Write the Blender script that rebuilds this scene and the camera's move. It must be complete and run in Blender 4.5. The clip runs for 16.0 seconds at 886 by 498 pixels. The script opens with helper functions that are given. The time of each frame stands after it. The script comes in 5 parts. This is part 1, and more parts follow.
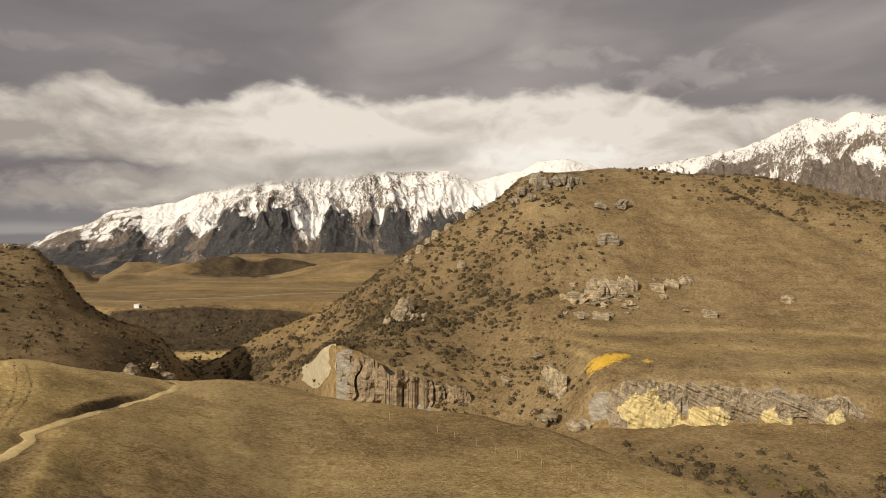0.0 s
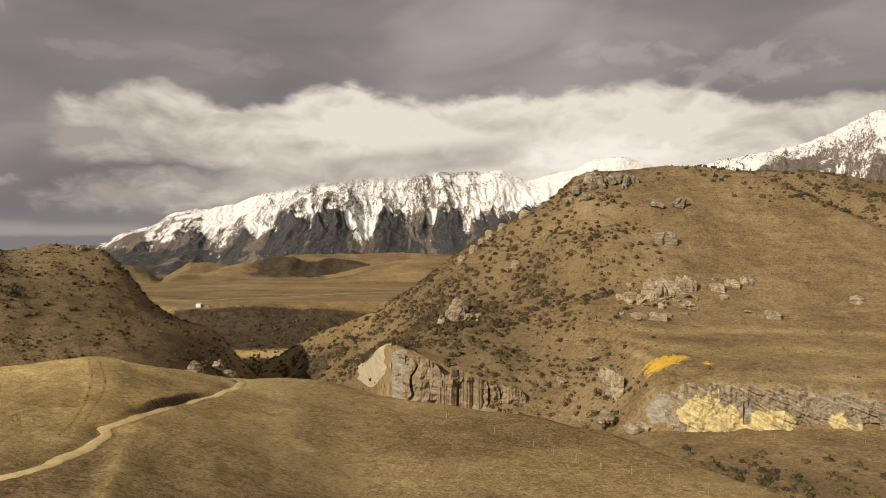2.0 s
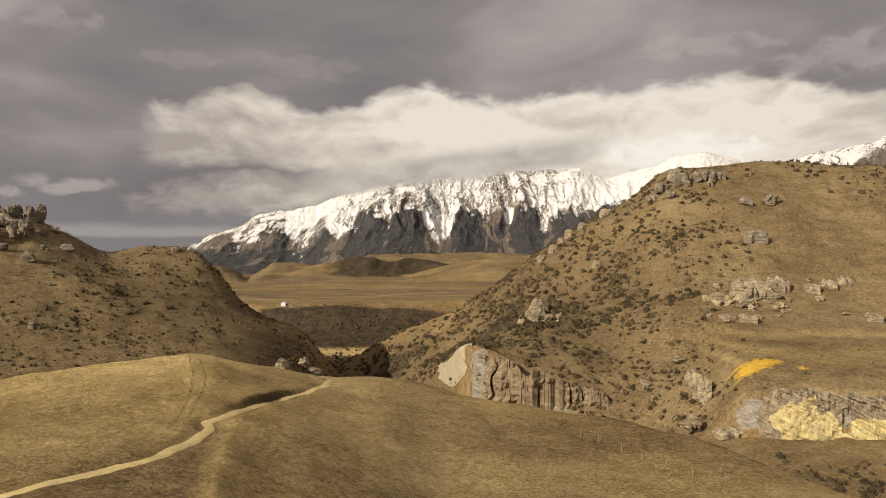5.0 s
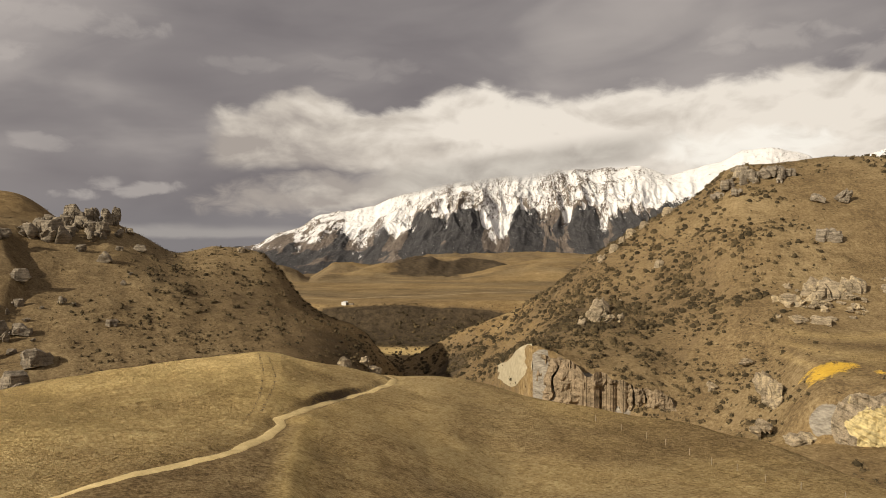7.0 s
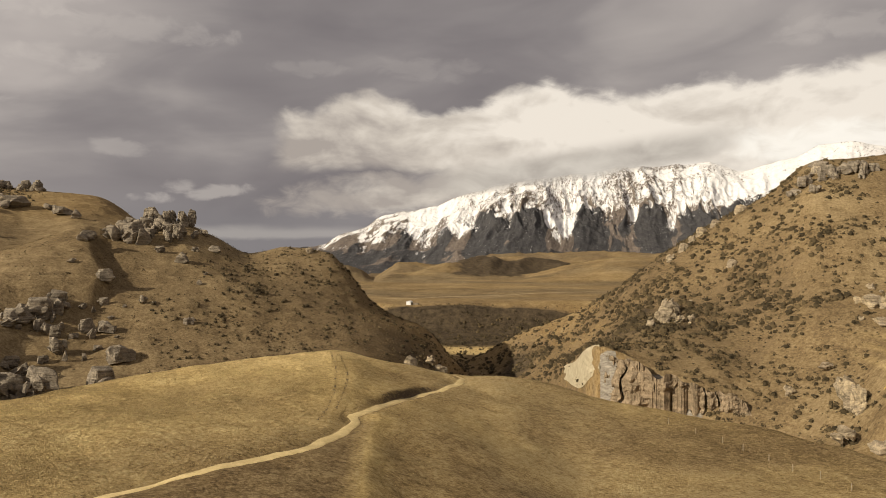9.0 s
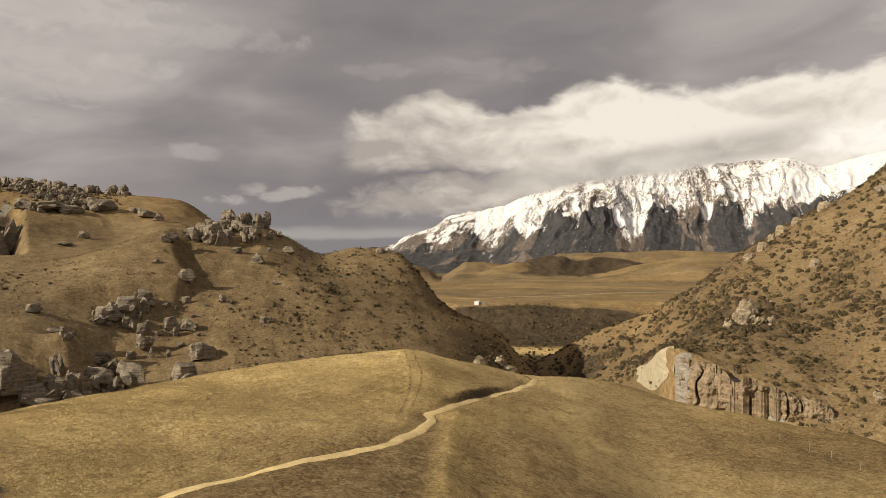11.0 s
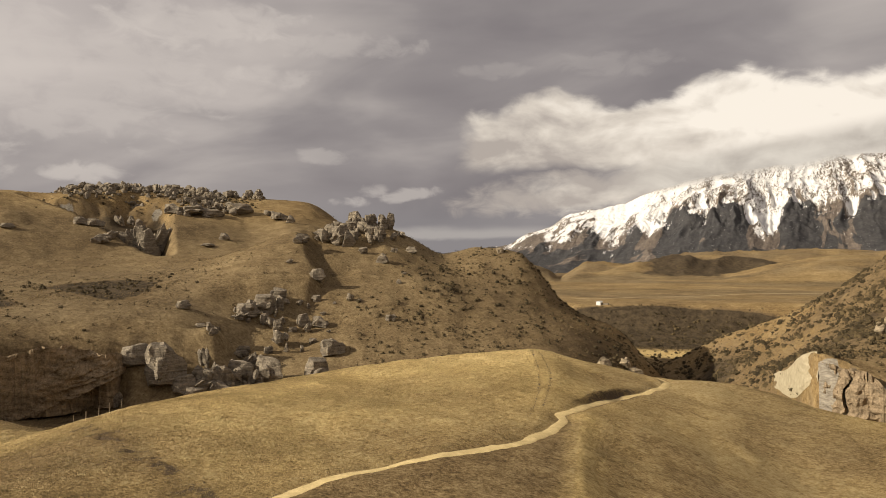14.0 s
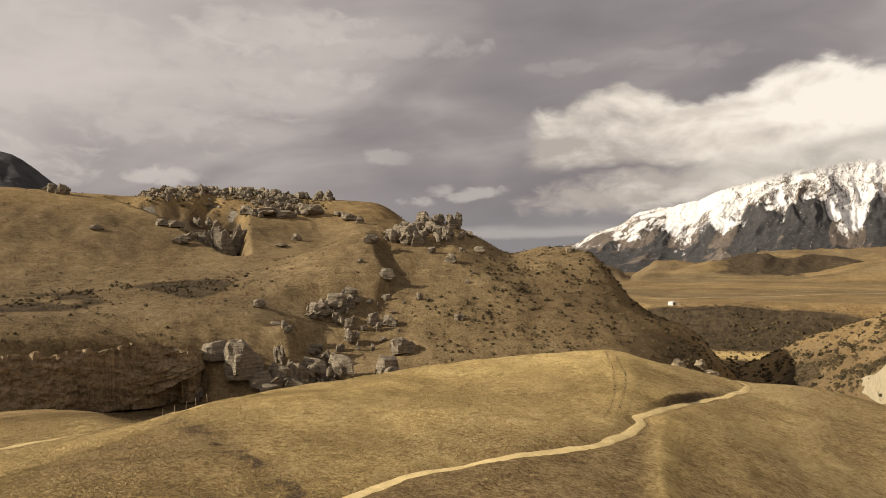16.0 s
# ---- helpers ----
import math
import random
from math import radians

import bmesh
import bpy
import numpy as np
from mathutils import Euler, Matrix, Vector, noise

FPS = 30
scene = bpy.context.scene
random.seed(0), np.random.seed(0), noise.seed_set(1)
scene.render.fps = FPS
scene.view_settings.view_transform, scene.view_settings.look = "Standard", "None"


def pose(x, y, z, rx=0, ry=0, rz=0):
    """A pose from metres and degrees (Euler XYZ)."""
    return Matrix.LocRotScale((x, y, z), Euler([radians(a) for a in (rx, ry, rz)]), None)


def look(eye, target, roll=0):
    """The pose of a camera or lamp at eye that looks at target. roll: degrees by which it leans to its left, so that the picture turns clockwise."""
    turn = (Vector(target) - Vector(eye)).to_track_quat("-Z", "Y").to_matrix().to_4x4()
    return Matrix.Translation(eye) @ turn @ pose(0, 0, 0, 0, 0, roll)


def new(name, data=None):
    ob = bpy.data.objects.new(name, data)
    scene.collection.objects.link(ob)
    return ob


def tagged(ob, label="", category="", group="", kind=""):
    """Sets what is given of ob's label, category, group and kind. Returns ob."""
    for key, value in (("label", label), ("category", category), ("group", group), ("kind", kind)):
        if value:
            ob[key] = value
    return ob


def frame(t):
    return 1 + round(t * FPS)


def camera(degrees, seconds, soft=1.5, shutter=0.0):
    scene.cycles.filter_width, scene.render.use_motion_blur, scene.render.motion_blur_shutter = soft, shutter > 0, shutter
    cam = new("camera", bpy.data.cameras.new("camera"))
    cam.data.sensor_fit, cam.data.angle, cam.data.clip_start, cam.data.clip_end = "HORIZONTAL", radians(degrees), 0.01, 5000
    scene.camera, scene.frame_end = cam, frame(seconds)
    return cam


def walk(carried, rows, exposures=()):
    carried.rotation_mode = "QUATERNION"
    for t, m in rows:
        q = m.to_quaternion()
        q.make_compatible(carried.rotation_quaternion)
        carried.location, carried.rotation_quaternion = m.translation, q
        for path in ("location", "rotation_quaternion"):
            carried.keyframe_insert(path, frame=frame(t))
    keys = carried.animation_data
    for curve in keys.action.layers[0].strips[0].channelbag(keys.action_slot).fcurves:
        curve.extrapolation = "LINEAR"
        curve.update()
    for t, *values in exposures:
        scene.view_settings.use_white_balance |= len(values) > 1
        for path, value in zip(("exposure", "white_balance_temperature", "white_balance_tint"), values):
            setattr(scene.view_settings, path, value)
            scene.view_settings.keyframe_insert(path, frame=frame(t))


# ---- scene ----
cam = camera(64.7, 16.0, soft=0.55)
# seconds, eye, then degrees: yaw to the left, pitch up, lean
PATH = [
    (0.0, -0.01, 0.05, 99.96, 0.00, -0.00, 0.73),
    (0.5, -0.16, -0.08, 100.01, 1.08, -0.02, 0.67),
    (1.0, -0.32, -0.21, 100.06, 2.16, -0.03, 0.62),
    (1.5, -0.49, -0.35, 100.12, 3.23, -0.05, 0.57),
    (2.0, -0.67, -0.49, 100.18, 4.30, -0.07, 0.52),
    (2.5, -0.86, -0.64, 100.24, 5.36, -0.08, 0.48),
    (3.0, -1.05, -0.80, 100.31, 6.28, -0.10, 0.44),
    (3.5, -1.24, -0.96, 100.37, 7.33, -0.12, 0.40),
    (4.0, -1.44, -1.13, 100.44, 8.38, -0.13, 0.36),
    (6.5, -2.45, -2.11, 100.73, 14.09, -0.20, 0.15),
    (7.0, -2.66, -2.33, 100.77, 15.28, -0.21, 0.10),
    (7.5, -2.86, -2.56, 100.81, 16.55, -0.22, 0.05),
    (8.0, -3.06, -2.80, 100.85, 17.81, -0.22, -0.00),
    (8.5, -3.26, -3.04, 100.88, 19.08, -0.23, -0.06),
    (9.0, -3.45, -3.30, 100.91, 20.43, -0.23, -0.11),
    (11.5, -4.38, -4.64, 101.00, 27.43, -0.21, -0.39),
    (12.0, -4.56, -4.92, 101.01, 29.10, -0.20, -0.44),
    (12.5, -4.73, -5.20, 101.02, 30.80, -0.19, -0.49),
    (13.0, -4.90, -5.48, 101.03, 32.26, -0.18, -0.55),
    (13.5, -5.07, -5.76, 101.05, 33.94, -0.18, -0.60),
    (14.0, -5.23, -6.04, 101.07, 35.52, -0.17, -0.65),
    (14.5, -5.39, -6.32, 101.10, 37.11, -0.16, -0.70),
    (15.0, -5.54, -6.59, 101.13, 38.55, -0.16, -0.76),
    (15.5, -5.70, -6.85, 101.17, 39.79, -0.16, -0.81),
    (16.0, -5.85, -7.10, 101.23, 40.93, -0.16, -0.87),
]
walk(cam, [(t, pose(x, y, z, 90 + pitch, 0, yaw) @ pose(0, 0, 0, 0, 0, lean)) for t, x, y, z, yaw, pitch, lean in PATH],
     exposures=[(0.0, 0.08), (8.0, 0.16), (16.0, 0.37)])


# ---------------------------------------------------------------- light
SUN_AZ, SUN_EL = 141.0, 26.0          # degrees to the left of +y, and above the horizon
sun_way = Vector((-math.sin(radians(SUN_AZ)) * math.cos(radians(SUN_EL)), math.cos(radians(SUN_AZ)) * math.cos(radians(SUN_EL)), math.sin(radians(SUN_EL))))
sun = new("sun", bpy.data.lights.new("sun", "SUN"))
sun.data.energy, sun.data.angle, sun.data.color = 5.0, radians(0.6), (1.0, 0.90, 0.74)
sun.matrix_world = look(sun_way * 900, (0, 0, 0))


class Nodes:
    """Short hand for building node trees."""

    def __init__(self, tree):
        self.tree = tree
        tree.nodes.clear()

    def node(self, kind, **sets):
        n = self.tree.nodes.new(kind)
        for key, value in sets.items():
            setattr(n, key, value)
        return n

    def put(self, socket, value):
        if isinstance(value, bpy.types.NodeSocket):
            self.tree.links.new(value, socket)
        elif value is not None:
            socket.default_value = value

    def math(self, op, a, b=None, c=None, clamp=False):
        n = self.node("ShaderNodeMath", operation=op, use_clamp=clamp)
        for s, v in zip(n.inputs, (a, b, c)):
            self.put(s, v)
        return n.outputs[0]

    def step(self, x, lo, hi):
        n = self.node("ShaderNodeMapRange", interpolation_type="SMOOTHSTEP")
        for s, v in zip(n.inputs, (x, lo, hi, 0.0, 1.0)):
            self.put(s, v)
        return n.outputs[0]

    def lerp(self, x, lo, hi, a, b):
        n = self.node("ShaderNodeMapRange")
        for s, v in zip(n.inputs, (x, lo, hi, a, b)):
            self.put(s, v)
        return n.outputs[0]

    def noise(self, vec, scale, detail=4.0, rough=0.55, warp=0.0):
        n = self.node("ShaderNodeTexNoise")
        self.put(n.inputs["Vector"], vec)
        n.inputs["Scale"].default_value, n.inputs["Detail"].default_value = scale, detail
        n.inputs["Roughness"].default_value, n.inputs["Distortion"].default_value = rough, warp
        return n.outputs["Fac"]

    def scaled(self, vec, x, y, z):
        n = self.node("ShaderNodeVectorMath", operation="MULTIPLY")
        self.put(n.inputs[0], vec)
        n.inputs[1].default_value = (x, y, z)
        return n.outputs[0]

    def vec(self, x, y, z):
        n = self.node("ShaderNodeCombineXYZ")
        for s, v in zip(n.inputs, (x, y, z)):
            self.put(s, v)
        return n.outputs[0]

    def mix(self, fac, a, b):
        n = self.node("ShaderNodeMix", data_type="RGBA")
        self.put(n.inputs["Factor"], fac)
        self.put(n.inputs["A"], (*a, 1) if isinstance(a, tuple) else a)
        self.put(n.inputs["B"], (*b, 1) if isinstance(b, tuple) else b)
        return n.outputs["Result"]

    def ramp(self, fac, *stops):
        n = self.node("ShaderNodeValToRGB")
        self.put(n.inputs[0], fac)
        e = n.color_ramp.elements
        while len(e) < len(stops):
            e.new(0.5)
        for k, (at, col) in zip(e, stops):
            k.position, k.color = at, (*col, 1)
        return n.outputs[0]

    def bump(self, height, strength, distance, normal=None):
        n = self.node("ShaderNodeBump")
        n.inputs["Strength"].default_value, n.inputs["Distance"].default_value = strength, distance
        self.put(n.inputs["Height"], height)
        if normal:
            self.put(n.inputs["Normal"], normal)
        return n.outputs[0]

    def surface(self, colour, rough=0.9, normal=None, spec=0.2):
        b = self.node("ShaderNodeBsdfPrincipled")
        self.put(b.inputs["Base Color"], (*colour, 1) if isinstance(colour, tuple) else colour)
        self.put(b.inputs["Roughness"], rough)
        b.inputs["Specular IOR Level"].default_value = spec
        if normal:
            self.put(b.inputs["Normal"], normal)
        o = self.node("ShaderNodeOutputMaterial")
        self.tree.links.new(b.outputs[0], o.inputs[0])
        return b


def sky():
    """A broken cloud deck over a Nishita sky: grey stratus above, a bright cumulus bank over the range."""
    world = bpy.data.worlds.new("sky")
    scene.world = world
    world.use_nodes = True
    k = Nodes(world.node_tree)
    blue = k.node("ShaderNodeTexSky", sky_type="NISHITA", sun_disc=False, sun_elevation=radians(SUN_EL), sun_rotation=radians(-SUN_AZ))
    way = k.node("ShaderNodeTexCoord").outputs["Generated"]
    s = k.node("ShaderNodeSeparateXYZ")
    k.put(s.inputs[0], way)
    az = k.math("MULTIPLY", k.math("ARCTAN2", k.math("MULTIPLY", s.outputs[0], -1.0), s.outputs[1]), 57.2958)
    el = k.math("MULTIPLY", k.math("ARCSINE", s.outputs[2]), 57.2958)

    def field(x, y, shift, scale, detail, rough, warp, up=0.0):
        e = k.math("ADD", el, up) if up else el
        return k.noise(k.vec(k.math("MULTIPLY", az, x), k.math("MULTIPLY", e, y), shift), scale, detail, rough, warp)

    def blob(a0, e0, wide, tall, rough, slope=0.0):
        """A soft-edged patch of cloud round a bearing and elevation: 0 to 1."""
        e = k.math("SUBTRACT", k.math("SUBTRACT", el, e0), k.math("MULTIPLY", k.math("SUBTRACT", az, a0), slope))
        d = k.math("ADD", k.math("POWER", k.math("DIVIDE", k.math("SUBTRACT", az, a0), wide), 2.0), k.math("POWER", k.math("DIVIDE", e, tall), 2.0))
        ragged = k.math("ADD", k.math("MULTIPLY", k.math("SUBTRACT", n_puff, 0.5), rough), k.math("MULTIPLY", k.math("SUBTRACT", n_fray, 0.5), rough * 1.6))
        return k.math("SUBTRACT", 1.0, k.step(k.math("ADD", d, ragged), 0.0, 1.3))

    # stratus deck, streaked and leaning
    lean = k.math("ADD", el, k.math("MULTIPLY", az, 0.12))
    n_soft = k.noise(k.vec(k.math("MULTIPLY", az, 0.07), k.math("MULTIPLY", lean, 0.20), 1.7), 0.9, 4.0, 0.45, 0.5)
    n_big = k.noise(k.vec(k.math("MULTIPLY", az, 0.05), k.math("MULTIPLY", lean, 0.12), 8.2), 0.7, 3.0, 0.5, 0.6)
    n_wisp = field(0.08, 0.30, 5.5, 1.0, 5.0, 0.52, 0.5)
    n_puff = field(0.17, 0.30, 3.0, 0.9, 6.0, 0.52, 0.35)
    n_fray = field(0.42, 0.75, 17.0, 1.0, 5.0, 0.55, 0.5)
    n_over = field(0.17, 0.30, 3.0, 0.9, 6.0, 0.52, 0.35, 1.1)
    tone = k.math("ADD", k.math("ADD", k.math("MULTIPLY", n_soft, 0.48), k.math("MULTIPLY", n_big, 0.37)), k.math("MULTIPLY", n_wisp, 0.15))
    grey = k.ramp(tone, (0.36, (0.170, 0.152, 0.155)), (0.50, (0.238, 0.214, 0.210)), (0.64, (0.37, 0.332, 0.310)))
    shade = k.math("MULTIPLY", k.math("MULTIPLY", k.step(az, 8.0, 22.0), k.math("SUBTRACT", 1.0, k.step(az, 36.0, 52.0))), k.step(el, 8.0, 14.0))
    grey = k.mix(k.math("MULTIPLY", shade, 0.22), grey, (0.19, 0.17, 0.172))
    left = k.math("MULTIPLY", k.step(k.math("ADD", k.math("ADD", az, k.math("MULTIPLY", el, 0.75)), k.math("MULTIPLY", n_soft, 26.0)), 64.0, 97.0), k.step(el, 3.0, 12.0))
    grey = k.mix(k.math("MULTIPLY", left, 0.54), grey, (0.55, 0.49, 0.45))
    upper = k.math("MULTIPLY", k.step(el, 17.0, 30.0), 0.35)
    grey = k.mix(upper, grey, (0.36, 0.325, 0.305))
    low = k.math("SUBTRACT", 1.0, k.step(el, 0.5, 5.5))
    grey = k.mix(k.math("MULTIPLY", low, 0.75), grey, (0.200, 0.187, 0.190))
    strip = k.math("MULTIPLY", k.step(k.math("ADD", el, k.math("MULTIPLY", n_wisp, 2.0)), 1.6, 2.0), k.math("SUBTRACT", 1.0, k.step(k.math("ADD", el, k.math("MULTIPLY", n_wisp, 2.0)), 2.2, 3.0)))
    grey = k.mix(k.math("MULTIPLY", strip, 0.45), grey, (0.46, 0.42, 0.38))
    # lighter wisps in the deck, and small cumulus puffs low over the hills
    for a0, e0, wide, tall, amount, slope in ((48.5, 13.5, 3.0, 0.9, 0.34, 0.05), (43, 16.0, 6.5, 1.1, 0.28, -0.03), (55, 17.0, 7.0, 1.6, 0.45, -0.05), (66, 12.5, 12.0, 4.5, 0.35, 0.0), (31, 14.0, 3.5, 0.6, 0.16, 0.0), (22, 14.2, 5.0, 0.9, 0.14, 0.04),
                                              (-10, 15.2, 6.0, 1.0, 0.30, 0.05), (-20, 13.6, 7.0, 1.4, 0.35, -0.04), (44.8, 7.2, 2.2, 0.8, 0.32, 0.1), (41.2, 4.6, 1.3, 0.6, 0.45, 0.0), (38.0, 4.3, 2.8, 0.55, 0.5, -0.12), (43.2, 3.7, 2.0, 0.5, 0.55, 0.0), (62.5, 5.8, 2.6, 0.8, 0.6, 0.0), (73, 6.4, 6.0, 2.0, 0.45, 0.0), (57, 4.2, 3.0, 0.6, 0.4, 0.0)):
        grey = k.mix(k.math("MULTIPLY", blob(a0, e0, wide, tall, 2.6, slope), amount), grey, (0.50, 0.45, 0.41))
    # cumulus bank: a long heap with a billowed top, a frayed end and a second roll beneath it
    wob = k.math("ADD", k.math("MULTIPLY", k.math("SUBTRACT", n_puff, 0.5), 3.0), k.math("MULTIPLY", k.math("SUBTRACT", n_fray, 0.5), 1.6))
    crown = k.node("ShaderNodeValToRGB")
    k.put(crown.inputs[0], k.lerp(az, -45.0, 45.0, 0.0, 1.0))
    tops = ((-40, 10.3), (-32, 10.3), (-27.8, 11.1), (-20.5, 11.3), (-16.7, 12.2), (-14, 12.9), (-7.5, 12.8), (0.2, 12.8), (5.7, 11.5), (9.7, 12.1), (12, 13.1), (14.6, 12.6), (17.4, 11.5), (20.5, 11.0), (22, 11.3), (26, 12.6), (28.4, 12.3), (31, 10.8), (33, 11.2), (35, 10.9))
    e = crown.color_ramp.elements
    while len(e) < len(tops):
        e.new(0.5)
    for stop, (at, level) in zip(e, tops):
        stop.position, stop.color = (at + 45) / 90, (level / 16,) * 3 + (1,)
    over = k.math("SUBTRACT", k.math("MULTIPLY", crown.outputs[0], 16.0), k.math("ADD", el, wob))
    top = k.step(over, -0.25, 0.9)
    foot = k.step(k.math("ADD", el, k.math("MULTIPLY", wob, 0.6)), 5.6, 6.8)
    foot = k.math("MAXIMUM", foot, k.math("SUBTRACT", 1.0, k.step(k.math("ADD", az, wob), 19.0, 23.0)))
    slant = k.math("ADD", az, k.math("ADD", k.math("MULTIPLY", wob, 1.7), k.math("MULTIPLY", k.math("SUBTRACT", el, 8.0), -0.15)))
    end = k.math("SUBTRACT", 1.0, k.step(slant, 32.4, 34.8))
    bank = k.math("MULTIPLY", k.math("MULTIPLY", top, foot), end)
    bank = k.math("MAXIMUM", bank, blob(22.5, 4.3, 11.5, 1.9, 1.5, -0.06))
    light = k.math("ADD", k.math("MULTIPLY", k.math("SUBTRACT", n_puff, n_over), 0.8), k.math("ADD", k.math("MULTIPLY", n_big, 0.30), k.lerp(el, 3.0, 12.0, 0.30, 0.40)))
    light = k.math("ADD", light, k.math("SUBTRACT", k.math("MULTIPLY", k.step(az, -32.0, -10.0), 0.06), k.math("ADD", k.math("MULTIPLY", k.step(az, 10.0, 32.0), 0.19), k.math("MULTIPLY", k.step(k.math("SUBTRACT", 7.5, el), 0.0, 4.0), 0.08))))
    white = k.ramp(light, (0.30, (0.36, 0.315, 0.28)), (0.46, (0.56, 0.50, 0.43)), (0.62, (0.76, 0.69, 0.60)))
    clouds = k.mix(bank, grey, white)
    # a brighter heap over the far peak
    clouds = k.mix(k.math("MULTIPLY", blob(-8.0, 7.5, 8.0, 1.5, 1.6), 0.8), clouds, (0.90, 0.85, 0.76))
    gap = k.math("MULTIPLY", k.step(el, 25.0, 70.0), 0.12)
    scaled = k.node("ShaderNodeVectorMath", operation="SCALE")
    k.put(scaled.inputs[0], blue.outputs[0])
    scaled.inputs["Scale"].default_value = 0.07
    final = k.mix(gap, clouds, scaled.outputs[0])
    bg = k.node("ShaderNodeBackground")
    k.put(bg.inputs[0], final)
    bg.inputs[1].default_value = 1.0
    out = k.node("ShaderNodeOutputWorld")
    world.node_tree.links.new(bg.outputs[0], out.inputs[0])


sky()


# ---------------------------------------------------------------- noise on arrays
def lattice(ix, iy, seed):
    h = (ix.astype(np.int64) * 374761393 + iy.astype(np.int64) * 668265263 + seed * 974711) & 0x7FFFFFFF
    h = ((h ^ (h >> 13)) * 1274126177) & 0x7FFFFFFF
    return ((h ^ (h >> 16)) & 0xFFFF) / 65535.0


def value_noise(x, y, seed=0):
    """Smooth noise from 0 to 1, one cell a unit."""
    ix, iy = np.floor(x), np.floor(y)
    fx, fy = x - ix, y - iy
    fx, fy = fx * fx * fx * (fx * (fx * 6 - 15) + 10), fy * fy * fy * (fy * (fy * 6 - 15) + 10)
    a, b = lattice(ix, iy, seed), lattice(ix + 1, iy, seed)
    c, d = lattice(ix, iy + 1, seed), lattice(ix + 1, iy + 1, seed)
    return (a * (1 - fx) + b * fx) * (1 - fy) + (c * (1 - fx) + d * fx) * fy


def fbm(x, y, size, octaves=4, seed=0, gain=0.5):
    """Noise of several octaves, about -1 to 1; size: metres of the largest lumps."""
    total, amp, norm = 0.0, 1.0, 0.0
    for o in range(octaves):
        turn = 0.6 + 1.1 * o
        u, v = x * math.cos(turn) - y * math.sin(turn), x * math.sin(turn) + y * math.cos(turn)
        total = total + amp * (2 * value_noise(u / size + 17.3 * o, v / size - 9.1 * o, seed + o) - 1)
        norm += amp
        amp, size = amp * gain, size * 0.5
    return total / norm * 1.5


def ridged(x, y, size, octaves=5, seed=0, gain=0.55):
    """Sharp crests: 0 to 1."""
    total, amp, norm = 0.0, 1.0, 0.0
    for o in range(octaves):
        turn = 0.4 + 1.3 * o
        u, v = x * math.cos(turn) - y * math.sin(turn), x * math.sin(turn) + y * math.cos(turn)
        n = 1 - np.abs(2 * value_noise(u / size + 5.7 * o, v / size + 3.3 * o, seed + o) - 1)
        total = total + amp * n * n
        norm += amp
        amp, size = amp * gain, size * 0.5
    return total / norm


def smooth(x, lo, hi):
    t = np.clip((x - lo) / (hi - lo), 0, 1)
    return t * t * (3 - 2 * t)


# ---------------------------------------------------------------- the lie of the land
# Break lines of the terrain as seen from the hover point: bearing (degrees to the left of +y), range in metres, and height over the
# hover point's level, which is 100 m over the datum.
NEAR = [(-36, 40, -34), (-15, 40, -33.5), (5, 40, -30), (20, 40, -25.5), (35, 40, -21.5), (55, 40, -20), (76, 40, -21)]
MIDDLE = [(-36, 70, -29.5), (-22, 78, -29.6), (-4, 100, -30.6), (5, 98, -30.6), (11, 104, -30.6), (18, 104, -27.5), (24, 100, -24.6), (31, 95, -22.3),
          (38, 92, -21.2), (47, 86, -20.9), (58, 80, -20.6), (70, 74, -20.4), (76, 72, -20.5)]
BROW = [(-36, 78, -29), (-22.1, 92, -29.9), (-14.5, 106, -30.7), (-8.3, 120, -30.8), (0, 130, -31), (6, 136, -30.5), (10, 140, -29.5), (13.4, 146, -28.1), (17.4, 146, -27.2), (19.5, 147, -27.3), (22, 146, -26.2), (25.1, 144, -24.3), (28.3, 142, -22.3),
        (30, 142, -20.9), (32, 141, -20.1), (36.5, 138, -20.7), (45.7, 134, -21.7), (54.5, 128, -22.3), (62.5, 120, -22.8), (69.6, 112, -24.4), (76, 108, -26)]
GULLY = [(-36, 135, -56), (-22, 140, -55.5), (-12, 165, -58), (0, 200, -66), (9, 215, -72), (17, 225, -72), (24, 215, -66), (40, 205, -62), (58, 205, -61), (63, 192, -54), (67, 176, -40), (71, 168, -32.4), (76, 168, -31)]
FOOT = [(-36, 258, -50), (-30, 250, -52.4), (-18.7, 236, -55), (-13.6, 236, -57.6), (-5, 250, -66), (2, 268, -70), (8.3, 279, -74), (9.2, 280, -77), (10.2, 292, -81), (11.2, 316, -86), (17, 360, -90), (20.4, 330, -80), (23, 300, -62),
        (30, 270, -56), (42, 262, -55), (52, 268, -55.5), (58, 284, -56), (64, 282, -56), (76, 270, -52)]
LOWER = [(-36, 268, -48), (-30, 259, -44.5), (-24, 249, -42.3), (-18.7, 244, -42), (-13.2, 244, -46), (-9, 258, -56), (-3, 276, -58), (0, 280, -54.5), (4.2, 285, -48.5), (8.6, 291, -41), (9.4, 304, -43.5), (10.2, 322, -50.5), (11.2, 345, -60), (12.2, 372, -73),
         (14, 400, -84), (18, 420, -90), (20.4, 372, -66), (23, 345, -55), (30, 318, -42), (42, 310, -41), (52, 314, -42), (58, 300, -34), (62.8, 296, -33), (70, 296, -30.5), (76, 294, -29)]
